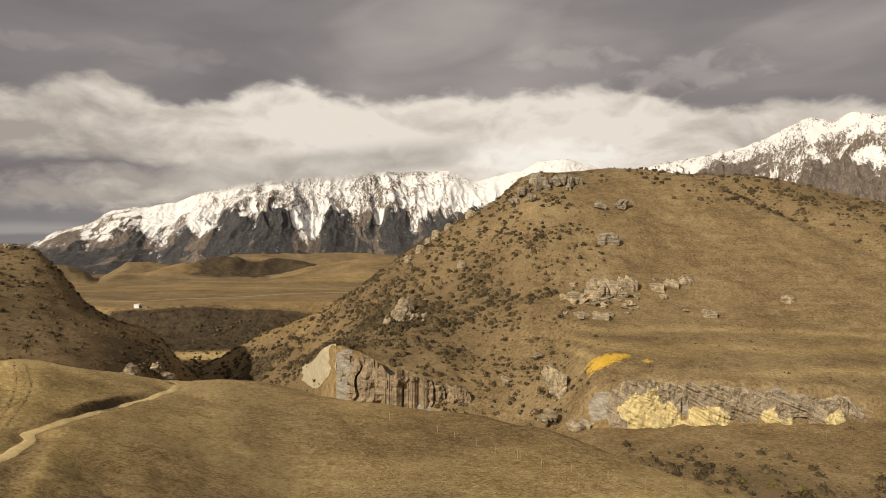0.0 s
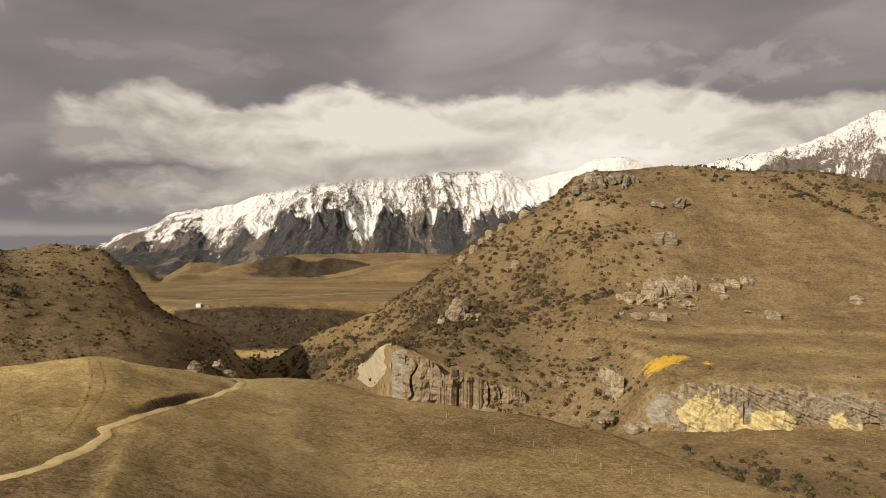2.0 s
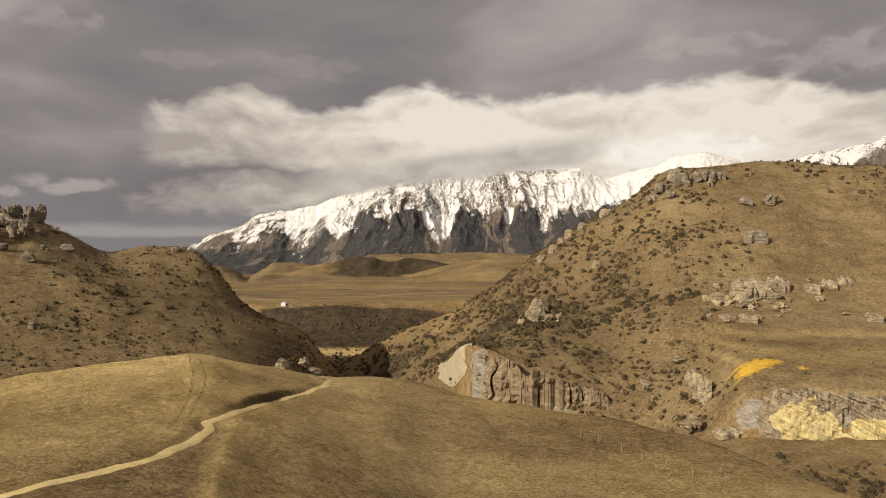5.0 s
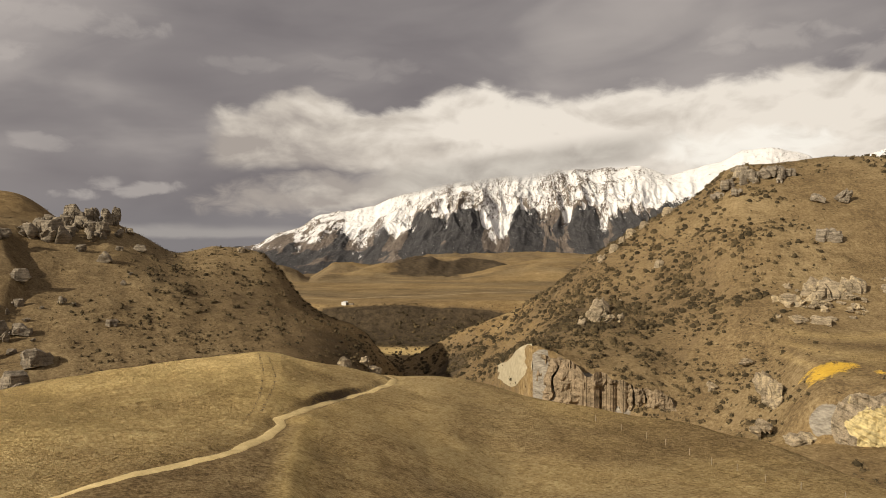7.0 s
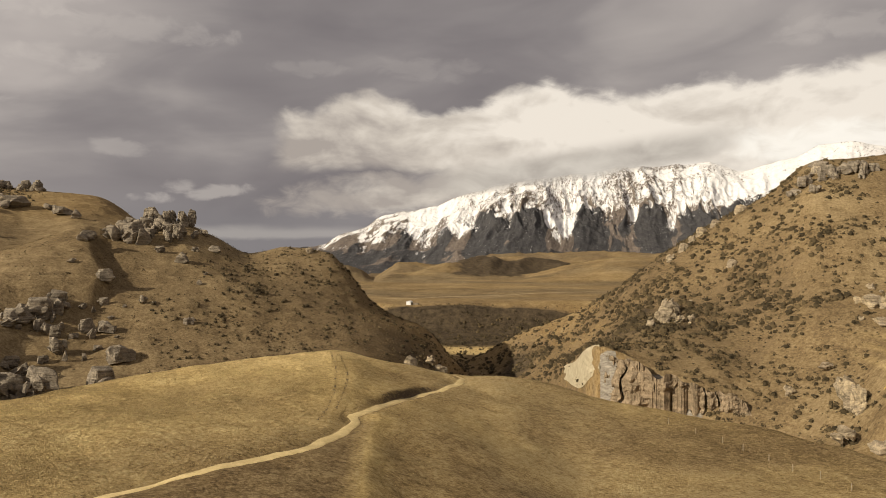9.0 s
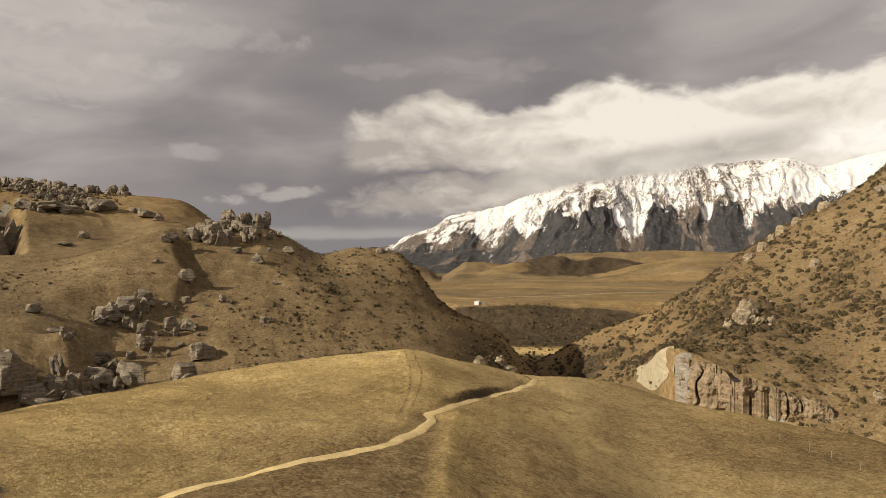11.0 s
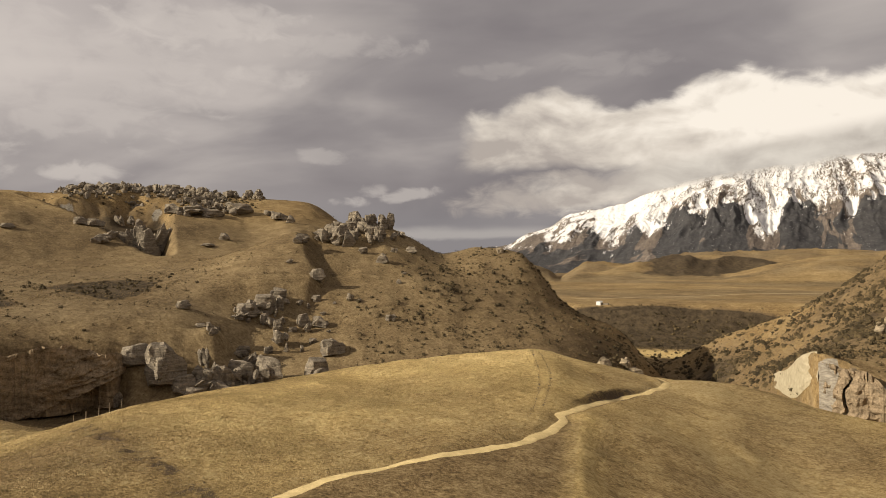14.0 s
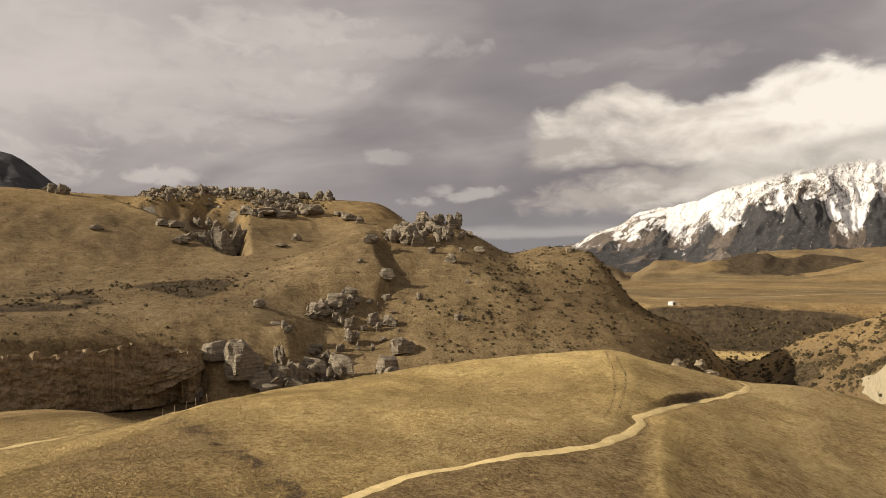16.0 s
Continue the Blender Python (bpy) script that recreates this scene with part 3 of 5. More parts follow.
def mat_mountain():
    m, k = material("alpine_rock_and_snow")
    pos = k.node("ShaderNodeNewGeometry").outputs["Position"]
    cover = k.node("ShaderNodeAttribute", attribute_name="cover")
    grain = k.node("ShaderNodeAttribute", attribute_name="grain").outputs["Vector"]
    c = k.node("ShaderNodeSeparateColor")
    k.put(c.inputs[0], cover.outputs["Color"])
    snow, wood, pale = c.outputs
    n2, n3 = k.noise(pos, 0.025, 6, 0.72), k.noise(pos, 0.13, 4, 0.75)
    rills, threads = k.noise(k.scaled(grain, 3.0, 1.7, 1), 1.0, 6, 0.68, 0.6), k.noise(k.scaled(grain, 8.0, 6.5, 1), 1.0, 5, 0.75, 0.8)
    rock = k.ramp(k.math("ADD", k.math("MULTIPLY", n2, 0.5), k.math("MULTIPLY", threads, 0.5)), (0.38, (0.070, 0.056, 0.046)), (0.62, (0.23, 0.185, 0.145)))
    bush = k.ramp(k.math("ADD", k.math("MULTIPLY", n2, 0.5), k.math("MULTIPLY", n3, 0.5)), (0.38, (0.030, 0.030, 0.032)), (0.62, (0.074, 0.069, 0.066)))
    slip = k.ramp(k.math("ADD", k.math("MULTIPLY", n2, 0.4), k.math("MULTIPLY", threads, 0.6)), (0.38, (0.070, 0.058, 0.050)), (0.62, (0.19, 0.152, 0.120)))
    jitter = k.math("ADD", k.math("MULTIPLY", k.math("SUBTRACT", rills, 0.5), 1.0), k.math("MULTIPLY", k.math("SUBTRACT", n2, 0.5), 0.8))
    col = k.mix(k.step(k.math("ADD", wood, jitter), 0.40, 0.60), rock, bush)
    col = k.mix(k.step(k.math("ADD", pale, jitter), 0.50, 0.75), col, slip)
    cut = k.math("ADD", k.math("MULTIPLY", k.math("SUBTRACT", rills, 0.5), 1.3), k.math("ADD", k.math("MULTIPLY", k.math("SUBTRACT", threads, 0.5), 2.1), k.math("MULTIPLY", k.math("SUBTRACT", n3, 0.5), 1.6)))
    white = k.step(k.math("ADD", snow, cut), 0.42, 0.60)
    col = k.mix(white, col, k.ramp(n2, (0.3, (0.60, 0.585, 0.57)), (0.7, (0.78, 0.76, 0.73))))
    k.surface(col, 0.85, k.bump(threads, 0.3, 6.0, k.bump(rills, 0.12, 12.0)), 0.1)
    return m


def mat_limestone(name, fresh, grey, fresh_at, layers=2.2, dip=(0.0, 0.0), drips=0.4):
    """Weathered limestone: lichen-grey skin, bedding lines, and paler or yellow fresh faces."""
    m, k = material(name)
    pos = k.node("ShaderNodeNewGeometry").outputs["Position"]
    n1, n2, n3 = k.noise(pos, 0.10, 5, 0.6, 0.4), k.noise(pos, 0.55, 6, 0.68), k.noise(pos, 2.6, 4, 0.7)
    across = k.node("ShaderNodeVectorMath", operation="DOT_PRODUCT")
    k.put(across.inputs[0], pos)
    across.inputs[1].default_value = (dip[0], dip[1], 1.0)
    beds, split = k.node("ShaderNodeCombineXYZ"), k.node("ShaderNodeSeparateXYZ")
    k.put(split.inputs[0], pos)
    for side, v in enumerate((k.math("MULTIPLY", split.outputs[0], 0.12), k.math("MULTIPLY", split.outputs[1], 0.12), k.math("MULTIPLY", across.outputs["Value"], layers))):
        k.put(beds.inputs[side], v)
    bed = k.noise(beds.outputs[0], 0.7, 4, 0.6, 0.2)
    drip = k.noise(k.scaled(pos, 1.0, 1.0, 0.10), 0.5, 4, 0.6)
    old = k.ramp(k.math("ADD", k.math("MULTIPLY", bed, 0.32), k.math("ADD", k.math("MULTIPLY", n2, 0.36), k.math("MULTIPLY", n3, 0.32))), (0.38, tuple(0.30 * v for v in grey)), (0.50, tuple(0.92 * v for v in grey)), (0.63, tuple(1.6 * v for v in grey)))
    raw = k.ramp(k.math("ADD", k.math("MULTIPLY", n2, 0.5), k.math("MULTIPLY", bed, 0.5)), (0.34, tuple(0.5 * v for v in fresh)), (0.54, fresh), (0.70, tuple(min(0.8, 1.2 * v) for v in fresh)))
    new_face = k.node("ShaderNodeAttribute", attribute_name="fresh").outputs["Fac"]
    mask = k.step(k.math("ADD", k.math("ADD", k.math("MULTIPLY", n1, 0.45), k.math("ADD", k.math("MULTIPLY", drip, 0.35), k.math("MULTIPLY", n2, 0.25))), k.math("MULTIPLY", new_face, 0.22)), fresh_at, fresh_at + 0.06)
    col = k.mix(mask, old, raw)
    stain = k.step(drip, 0.56, 0.66)
    col = k.mix(k.math("MULTIPLY", stain, drips), col, tuple(0.28 * v for v in grey))
    nrm = k.bump(n3, 0.45, 0.35, k.bump(bed, 0.9, 1.0, k.bump(n2, 0.6, 1.2)))
    k.surface(col, 0.92, nrm, 0.1)
    return m


def mat_plain(name, dark, light, scale, rough=0.85, relief_m=0.02, spec=0.2):
    m, k = material(name)
    tex = k.node("ShaderNodeNewGeometry").outputs["Position"]
    n = k.math("ADD", k.math("MULTIPLY", k.noise(tex, scale, 5, 0.65), 0.6), k.math("MULTIPLY", k.noise(tex, scale * 6, 4, 0.65), 0.4))
    k.surface(k.ramp(n, (0.32, dark), (0.68, light)), rough, k.bump(n, 0.6, relief_m), spec)
    return m


def mat_leaves(name, *tones, up=0.6):
    """Small leaves and blades, each a shade of its own; their normals lean upward, as those of a whole tuft do."""
    m, k = material(name)
    geo = k.node("ShaderNodeNewGeometry")
    big = k.noise(geo.outputs["Position"], 0.06, 3)
    f = k.math("ADD", k.math("MULTIPLY", geo.outputs["Random Per Island"], 0.55), k.math("MULTIPLY", big, 0.45))
    col = k.ramp(f, *[(0.12 + 0.76 * n / (len(tones) - 1), t) for n, t in enumerate(tones)])
    rise = k.node("ShaderNodeVectorMath", operation="ADD")
    k.put(rise.inputs[0], geo.outputs["Normal"])
    rise.inputs[1].default_value = (0, 0, up)
    k.surface(col, 0.9, rise.outputs[0], 0.08)
    return m


M_GROUND, M_MOUNTAIN = mat_ground(), mat_mountain()
M_ROCK = mat_limestone("grey_limestone", (0.44, 0.36, 0.245), (0.262, 0.218, 0.160), 0.58)
M_PALE_ROCK = mat_limestone("pale_limestone", (0.48, 0.38, 0.235), (0.31, 0.248, 0.165), 0.53)
M_YELLOW = mat_limestone("yellow_limestone", (0.64, 0.52, 0.26), (0.31, 0.25, 0.17), 0.62, 2.2, (0.315, -0.128), 0.18)
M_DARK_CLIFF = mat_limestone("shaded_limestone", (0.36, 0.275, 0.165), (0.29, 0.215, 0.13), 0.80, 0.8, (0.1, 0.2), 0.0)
M_GREY_CLIFF = mat_limestone("fissured_limestone", (0.42, 0.33, 0.205), (0.25, 0.188, 0.118), 0.63, 0.5)
M_SCREE = mat_plain("pale_scree", (0.28, 0.235, 0.15), (0.47, 0.405, 0.275), 0.35, 0.95, 0.3, 0.05)
M_TRACK = mat_plain("crushed_gravel", (0.44, 0.32, 0.14), (0.76, 0.60, 0.31), 0.7, 0.95, 0.08, 0.05)
M_ROAD = mat_plain("dusty_road", (0.27, 0.205, 0.115), (0.42, 0.33, 0.20), 0.05, 0.95, 0.08, 0.05)
M_SCRUB = mat_leaves("matagouri_scrub", (0.030, 0.024, 0.014), (0.054, 0.041, 0.022), (0.090, 0.066, 0.034), (0.15, 0.108, 0.054))
M_HILL = mat_leaves("hill_tussock", (0.060, 0.042, 0.021), (0.12, 0.082, 0.038), (0.20, 0.138, 0.060), (0.36, 0.265, 0.125), up=0.9)
M_BROOM = mat_leaves("olive_broom", (0.06, 0.050, 0.016), (0.11, 0.090, 0.026), (0.18, 0.14, 0.04))
M_TUSSOCK = mat_leaves("dry_tussock", (0.225, 0.150, 0.064), (0.308, 0.210, 0.091), (0.39, 0.272, 0.122), (0.49, 0.355, 0.170), up=6.0)
M_GOLD = mat_leaves("golden_tussock", (0.42, 0.295, 0.115), (0.52, 0.38, 0.155), (0.61, 0.455, 0.195), (0.72, 0.56, 0.265), up=6.0)
M_POST = mat_plain("weathered_timber", (0.13, 0.10, 0.07), (0.32, 0.26, 0.18), 3.0)
M_WHITE = mat_plain("white_cladding", (0.70, 0.69, 0.66), (0.82, 0.81, 0.78), 0.6, 0.5)
M_ROOF = mat_plain("pale_grey_iron", (0.52, 0.51, 0.49), (0.66, 0.65, 0.62), 0.5, 0.4)


# ---------------------------------------------------------------- ground
def scrub_cover(x, y, az, r):
    """How thick the dark scrub stands, raised on shaded scarp and hollow: 0 to 1."""
    n = fbm(x, y, 60, 4, 31)
    flank = smooth(az, -7, 2) * (1 - smooth(az, 18.5, 20.5)) * smooth(r, 262, 290) * (1 - smooth(r, 560, 600))
    below = smooth(az, -14, -10) * (1 - smooth(az, 0, 4)) * smooth(r, 230, 250) * (1 - smooth(r, 282, 310))
    gorge = smooth(az, 16, 21) * (1 - smooth(az, 30, 35)) * smooth(r, 240, 300) * (1 - smooth(r, 480, 560))
    scarp = smooth(r, 600, 640) * (1 - smooth(r, 710, 727)) * smooth(az, 3, 6) * (1 - smooth(az, 28, 34))
    flat = smooth(r, 150, 165) * (1 - smooth(r, 186, 222)) * (1 - smooth(az, -16, -10))
    dell = smooth(az, 54, 62) * smooth(r, 318, 345) * (1 - smooth(r, 390, 440)) * (0.75 + 0.6 * fbm(x * 0.5, y, 26, 3, 191))
    hill = smooth(az, 20, 28) * smooth(r, 262, 276) * (1 - smooth(r, 318, 368)) * (1 - smooth(az, 41, 46))
    side = smooth(az, 26, 29) * (1 - smooth(az, 37, 41)) * smooth(r, 335, 370) * (1 - smooth(r, 440, 470))
    top = (1 - smooth(az, -20, -14)) * smooth(r, 465, 500) * (1 - smooth(r, 560, 600))
    upper = smooth(az, -14, -8) * (1 - smooth(az, -2, 2)) * smooth(r, 285, 330) * (1 - smooth(r, 500, 530))
    hollow = smooth(60.0 + (r - 520) * 0.054 - az, 0, 0.5) * smooth(az, 57, 58.5) * smooth(r, 505, 520) * (1 - smooth(r, 645, 675))
    rim = smooth(az, 50, 53) * (1 - smooth(az, 63.5, 65.5)) * smooth(r, 628, 650) * (1 - smooth(r, 735, 750))
    crown = smooth(az, -4, -1) * (1 - smooth(az, 7.5, 9)) * smooth(r, 276, 286) * (1 - smooth(r, 305, 335))
    wall = smooth(az, 59, 61) * smooth(r, 262, 272) * (1 - smooth(r, 300, 308))
    open_scrub = 0.12 * wall + 0.35 * crown + 0.75 * hollow + 0.72 * flank + 0.62 * below + 0.55 * gorge + 0.72 * flat + 0.72 * dell + 0.55 * hill + 0.45 * side + 0.62 * top + 0.55 * upper
    # scarp and hollow get extra cover so the ground colour carries their shade
    base = np.maximum(np.minimum(open_scrub, 0.66), np.maximum(np.maximum(0.97 * scarp, 0.90 * hollow), 0.96 * smooth(dell, 0.25, 0.75)))
    base = np.maximum(base, 0.62 * rim)
    return np.clip(base + 0.24 * n * (base > 0.02) + 0.07 * smooth(r, 230, 260) * (r < 760), 0, 1)


def build_ground():
    scrub = scrub_cover(GX, GY, AA, RR)
    downs = eroded()
    scrub = np.maximum(scrub, 0.95 * downs)
    scrub = np.maximum(scrub, 0.85 * smooth(RR, 2050, 2300))
    steep = np.abs(np.gradient(GZ, axis=0) / np.gradient(RR, axis=0))
    rock = smooth(steep, 0.95, 1.6) * (RR > 200) * (RR < 760) * ((AA < 54) | (RR > 320)) * ((AA < 8.6) | (AA > 19))
    fore = 1 - smooth(RR, 142, 165)
    lumps = fbm(GX, GY, 22, 4, 47)
    # golden grass of the knoll, painted brighter towards the top like raking sun
    knoll = smooth(AA, 24, 33) * fore * (0.08 + 0.92 * smooth(RR, 72, 128)) * (1 - 0.3 * smooth(AA, 44, 56)) * (1 - 0.75 * smooth(AA, 60, 68))
    terraces = sum(np.exp(-(((GZ + 0.8 * fbm(GX, GY, 60, 3, 91) - z) / 0.8) ** 2)) for z in (59.5, 63.0, 66.5)) * (1 - smooth(AA, -12, -8)) * smooth(RR, 250, 262) * (1 - smooth(RR, 330, 345))
    river = smooth(RR, 560, 572) * (1 - smooth(RR, 612, 632)) * smooth(AA, 15, 16) * (1 - smooth(AA, 20, 21.5))
    plain = smooth(RR, 740, 760) * (1 - smooth(RR, 1150, 1400))
    gold = knoll * 0.71 + 0.26 * fore + 0.12 * fore * (1 - smooth(AA, 16, 28)) + 0.26 * fore * np.exp(-(((AA - 27) / 7) ** 2)) + 0.42 * lumps * fore + 0.95 * terraces + 0.8 * river + 0.05 * plain * (0.0 + 3.0 * fbm(GX * 0.35, GY, 60, 4, 49)) + 0.04 * smooth(RR, 1220, 1300) * (1 - downs)
    # short worn grass between the track and the ridge, wheel ruts, trampled ground
    d_track, _ = to_line(GX, GY, TRACK)
    d_edge, _ = to_line(GX, GY, EDGE)
    near = RR < 160
    edge_az = pchip(EDGE_R, EDGE_AZ, RR)
    inner = smooth(AA - edge_az, 0, 0.5) * (1 - smooth(RR, 92, 97)) * (RR > 30)
    track_r = pchip(TRACK_AZ, TRACK_R, AA)
    inner = inner * smooth(track_r - RR, -0.5, 1.0)
    ruts = sum(np.exp(-((to_line(GX, GY, w)[0] / 0.30) ** 2)) for w in WHEELS) * near
    pug_d, _ = to_line(GX, GY, curve([(67.5, 108), (66, 92), (64.5, 80), (62.4, 69), (61, 60)]))
    pug = np.exp(-((pug_d / 2.2) ** 2)) * near
    verge = np.exp(-((d_track / 2.2) ** 2)) * near
    bank = np.exp(-(((d_track - 1.4) / 1.0) ** 2)) * near * np.exp(-(((to_line(GX, GY, TRACK)[1] - CUT[0]) / 11) ** 2))
    ridge = np.exp(-(((d_edge - 0.6) / 1.4) ** 2)) * near
    gold = np.clip(gold - 0.35 * inner + 0.6 * ridge - 0.1 * pug, 0, 1)
    bare = np.clip(0.62 * ruts + 0.35 * verge + 0.65 * bank + 0.66 * pug * (0.75 + 0.9 * fbm(GX, GY, 1.6, 3, 197)), 0, 1)
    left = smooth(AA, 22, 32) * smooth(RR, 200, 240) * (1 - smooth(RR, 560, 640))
    # shade of the spur turned from the sun, put into the grass colour
    shaded_side = (1 - smooth(AA, 12, 26)) * fore * smooth(AA, -40, -30)
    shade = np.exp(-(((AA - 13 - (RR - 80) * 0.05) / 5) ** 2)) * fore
    bands = np.clip(0.55 + 1.6 * fbm(GX * 0.14, GY, 50, 4, 181) + 0.5 * fbm(GX, GY, 40, 3, 183), 0.1, 1)
    moor_and_shade = np.clip(0.5 * eroded() + 0.9 * bands * smooth(RR, 735, 750) + 0.62 * (1 - smooth(AA, 4, 8)) * smooth(RR, 236, 246) * (1 - smooth(RR, 560, 640)) + 0.78 * left + 0.5 * smooth(AA, 54, 60) * smooth(RR, 308, 325) * (1 - smooth(RR, 420, 470)) + 0.10 * shaded_side + 0.12 * shade + 0.22 * inner + 0.04 * smooth(AA, -4, 8) * (1 - smooth(AA, 18, 22)) * (RR > 250) * (RR < 620) + 0.35 * (RR > 180) * (RR < 235) * (AA < 0), 0, 1)
    centre = ((AA + 13.2 + 0.5 * fbm(GX, GY, 9, 3, 171)) / 1.7) ** 2 + ((RR - 264 - (AA + 13.2) * -1.5) / 9) ** 2
    small = ((AA + 16.4) / 0.7) ** 2 + ((RR - 260) / 4) ** 2
    ochre = np.clip(0.85 - 0.42 * centre, 0, 1) + np.clip(0.55 - 0.35 * small, 0, 0.7)
    ob = grid_mesh("ground", GX, GY, GZ, M_GROUND, True, {"cover": (scrub, rock, gold), "marks": (ochre, bare, moor_and_shade), "zone": (fore, 0 * fore, 0 * fore)})
    return tagged(ob, "dry tussock grassland with hills, gullies and a river terrace", "ground", kind="structure")


GROUND = build_ground()

# snow range: bearing and elevation angle of the skyline, and of the line where fresh snow ends on the spurs and in the gullies
RANGE = [(-60, 7.5), (-45, 8.6), (-36, 9.2), (-32.1, 9.6), (-30.3, 9.9), (-28.9, 9.45), (-27.7, 9.8), (-26.4, 9.3), (-24.5, 8.4), (-22.1, 7.6), (-20.5, 7.4), (-18.5, 7.1), (-16.8, 6.75), (-15, 6.3), (-13.2, 6.3), (-11.6, 6.9), (-9.8, 7.3), (-8, 7.2), (-6.6, 6.6), (-3.9, 5.95), (-2.5, 5.6),
         (-0.2, 6.35), (4, 6.2), (6.7, 6.25), (8.5, 5.9), (12.1, 5.55), (15.2, 5.1), (17.3, 4.6), (19.4, 3.95), (21.4, 3.2), (23.4, 2.9), (25.3, 2.5), (27.1, 1.45), (28.9, 0.9), (30.3, 0.05), (31.7, -0.05), (36, -1.6), (45, -2.0), (65, -1.0), (69, 4.0), (73, 7.0), (80, 8.5), (90, 8.5)]
SNOW_FOOT = [(-60, 6), (-33, 6), (-30, 6.5), (-28, 5.6), (-26.5, 4.8), (-24, 6), (-20, 5.6), (-16, 5.2), (-12, 4), (-6, 3.2), (-2.6, 2.85), (-0.7, 2.1), (1.1, 2.4), (2.3, 1.8), (3.9, 3.3), (5.7, 1.8), (7.1, 1.8), (9.2, 3.1), (10.7, 0.3), (13, 2.9), (13.8, 2.95), (15.1, 1.8), (16, 2.45),
             (17.3, 2.3), (18.5, 1.1), (19.3, 0.4), (20.2, 1.8), (21.4, 0.8), (22.6, -0.3), (23.5, 1.4), (24.3, 1.25), (25.5, 0.35), (26.6, 0.8), (27.1, -0.3), (27.9, 0.75), (28.9, 0.1), (30, -0.5), (33, 0.2), (40, 4), (64, 8), (90, 8)]


def ribs(q, u, width, along, seed):
    """Crests that run down the slope, fork and wander: 0 to 1; width in degrees of bearing."""
    return 1 - np.abs(2 * value_noise(q / width + 0.7 * value_noise(q / width * 0.6, u * along * 1.7, seed + 1), u * along, seed) - 1)


def build_range():
    az, t = np.concatenate([np.arange(-60, -36, 1.0), np.arange(-36, 36, 0.075), np.arange(36, 86, 0.3)]), np.linspace(0, 1, 210)
    jag = 0.10 * fbm(az * 10, 0 * az, 9, 5, 71) + 0.30 * smooth(value_noise(az * 2.4, 0 * az, 72), 0.72, 0.95) * np.exp(-(((az + 20) / 4) ** 2))
    crest = pchip(*zip(*RANGE), az) + jag
    r_foot, r_crest = 2650 + 150 * np.sin(az * 0.33), 4050 + 130 * np.sin(az * 0.24 + 1)
    peak = 0.88
    r = r_foot[None] + (r_crest - r_foot)[None] * (t[:, None] / peak)
    a = az[None] + 0 * r
    x, y = -np.sin(np.radians(a)) * r, np.cos(np.radians(a)) * r
    base = -118
    top = np.maximum(r_crest * np.tan(np.radians(crest)) - base, 20)
    up = np.clip(t / peak, 0, 1)[:, None] + 0 * r
    # gullies fan out from the middle of the range
    lean = pchip([-60, -30, 2, 10, 20, 32, 90], [0.3, 0.5, -1.6, 0.0, 3.2, 3.2, 1.0], az)[None]
    q = a + lean * (up - 0.45) + 0.25 * fbm(a * 30, r * 0.5, 90, 3, 73)
    spur = smooth(pchip(*zip(*SNOW_FOOT), np.clip(q, -59, 89).ravel()).reshape(q.shape) - (0.25 * crest[None] + 0.7), -1.6, 1.6)
    big, mid, small = ribs(q, up, 2.3, 2.5, 75), ribs(q, up, 0.95, 4.5, 77), ribs(q, up, 0.42, 8.0, 79)
    tree = ridged(q + 0.5 * up, up * 6.5, 1.7, 6, 93, 0.62)
    push = np.sin(np.pi * np.clip(up, 0, 1) ** 0.85) ** 0.8
    rise = up ** 1.12 * np.where(t <= peak, 1, 1 - (t - peak) * 3)[:, None]
    carve = 0.055 * (spur - 0.5) + 0.055 * (big - 0.5) + 0.030 * (mid - 0.5) + 0.012 * (small - 0.5) + 0.075 * (tree - 0.45)
    z = base + rise * top[None] + top[None] * push * carve * (0.45 + 1.25 * smooth(up, 0.3, 0.6) * (1 - 0.5 * smooth(-a, 2, 6))) * np.where(up > 0.999, 0, 1)
    # dark forested foothills before the range
    toe = np.exp(-(((up - 0.16) / 0.10) ** 2)) * smooth(a, 4, 9) * (1 - smooth(a, 27, 31))
    z = z + toe * (38 * (ribs(a + 3 * up, up, 3.4, 1.5, 85) - 0.45) + 14 * (ribs(a + 3 * up, up, 1.1, 3.0, 87) - 0.5))
    angle = np.degrees(np.arctan2(z, r))
    patch = fbm(x, y, 110, 5, 83)
    right = smooth(-a, 13, 17)
    line = pchip(*zip(*SNOW_FOOT), az)[None] + 0.45 * patch + 0.6 * (mid - 0.5) + 0.6 * (small - 0.5) + 1.1 * (tree - 0.45)
    snow = 0.5 + (angle - line) / (1.25 + 1.6 * right)
    stony = 0.30 + 0.22 * np.exp(-(((a - 14.5) / 3.0) ** 2)) * smooth(angle, 2.6, 3.4) + 0.26 * np.exp(-(((a - 4.5) / 3.0) ** 2)) + 0.24 * np.exp(-(((a - 25.5) / 1.6) ** 2)) - 0.26 * np.exp(-(((a + 6) / 5.0) ** 2)) - 0.25 * np.exp(-(((a - 21.2) / 1.5) ** 2))
    stony = stony * (1 - 0.8 * right * smooth(angle - crest[None], -1.6, -0.6)) + 0.25 * right
    rib = 0.20 * big + 0.15 * mid + 0.15 * small + 0.75 * tree
    snow = np.clip(np.minimum(snow, 0.95) - stony * smooth(rib + 0.22 * patch, 0.46, 0.74), 0, 1)
    wood = (1 - smooth(angle - line, -0.1, 0.25)) * (1 - right)
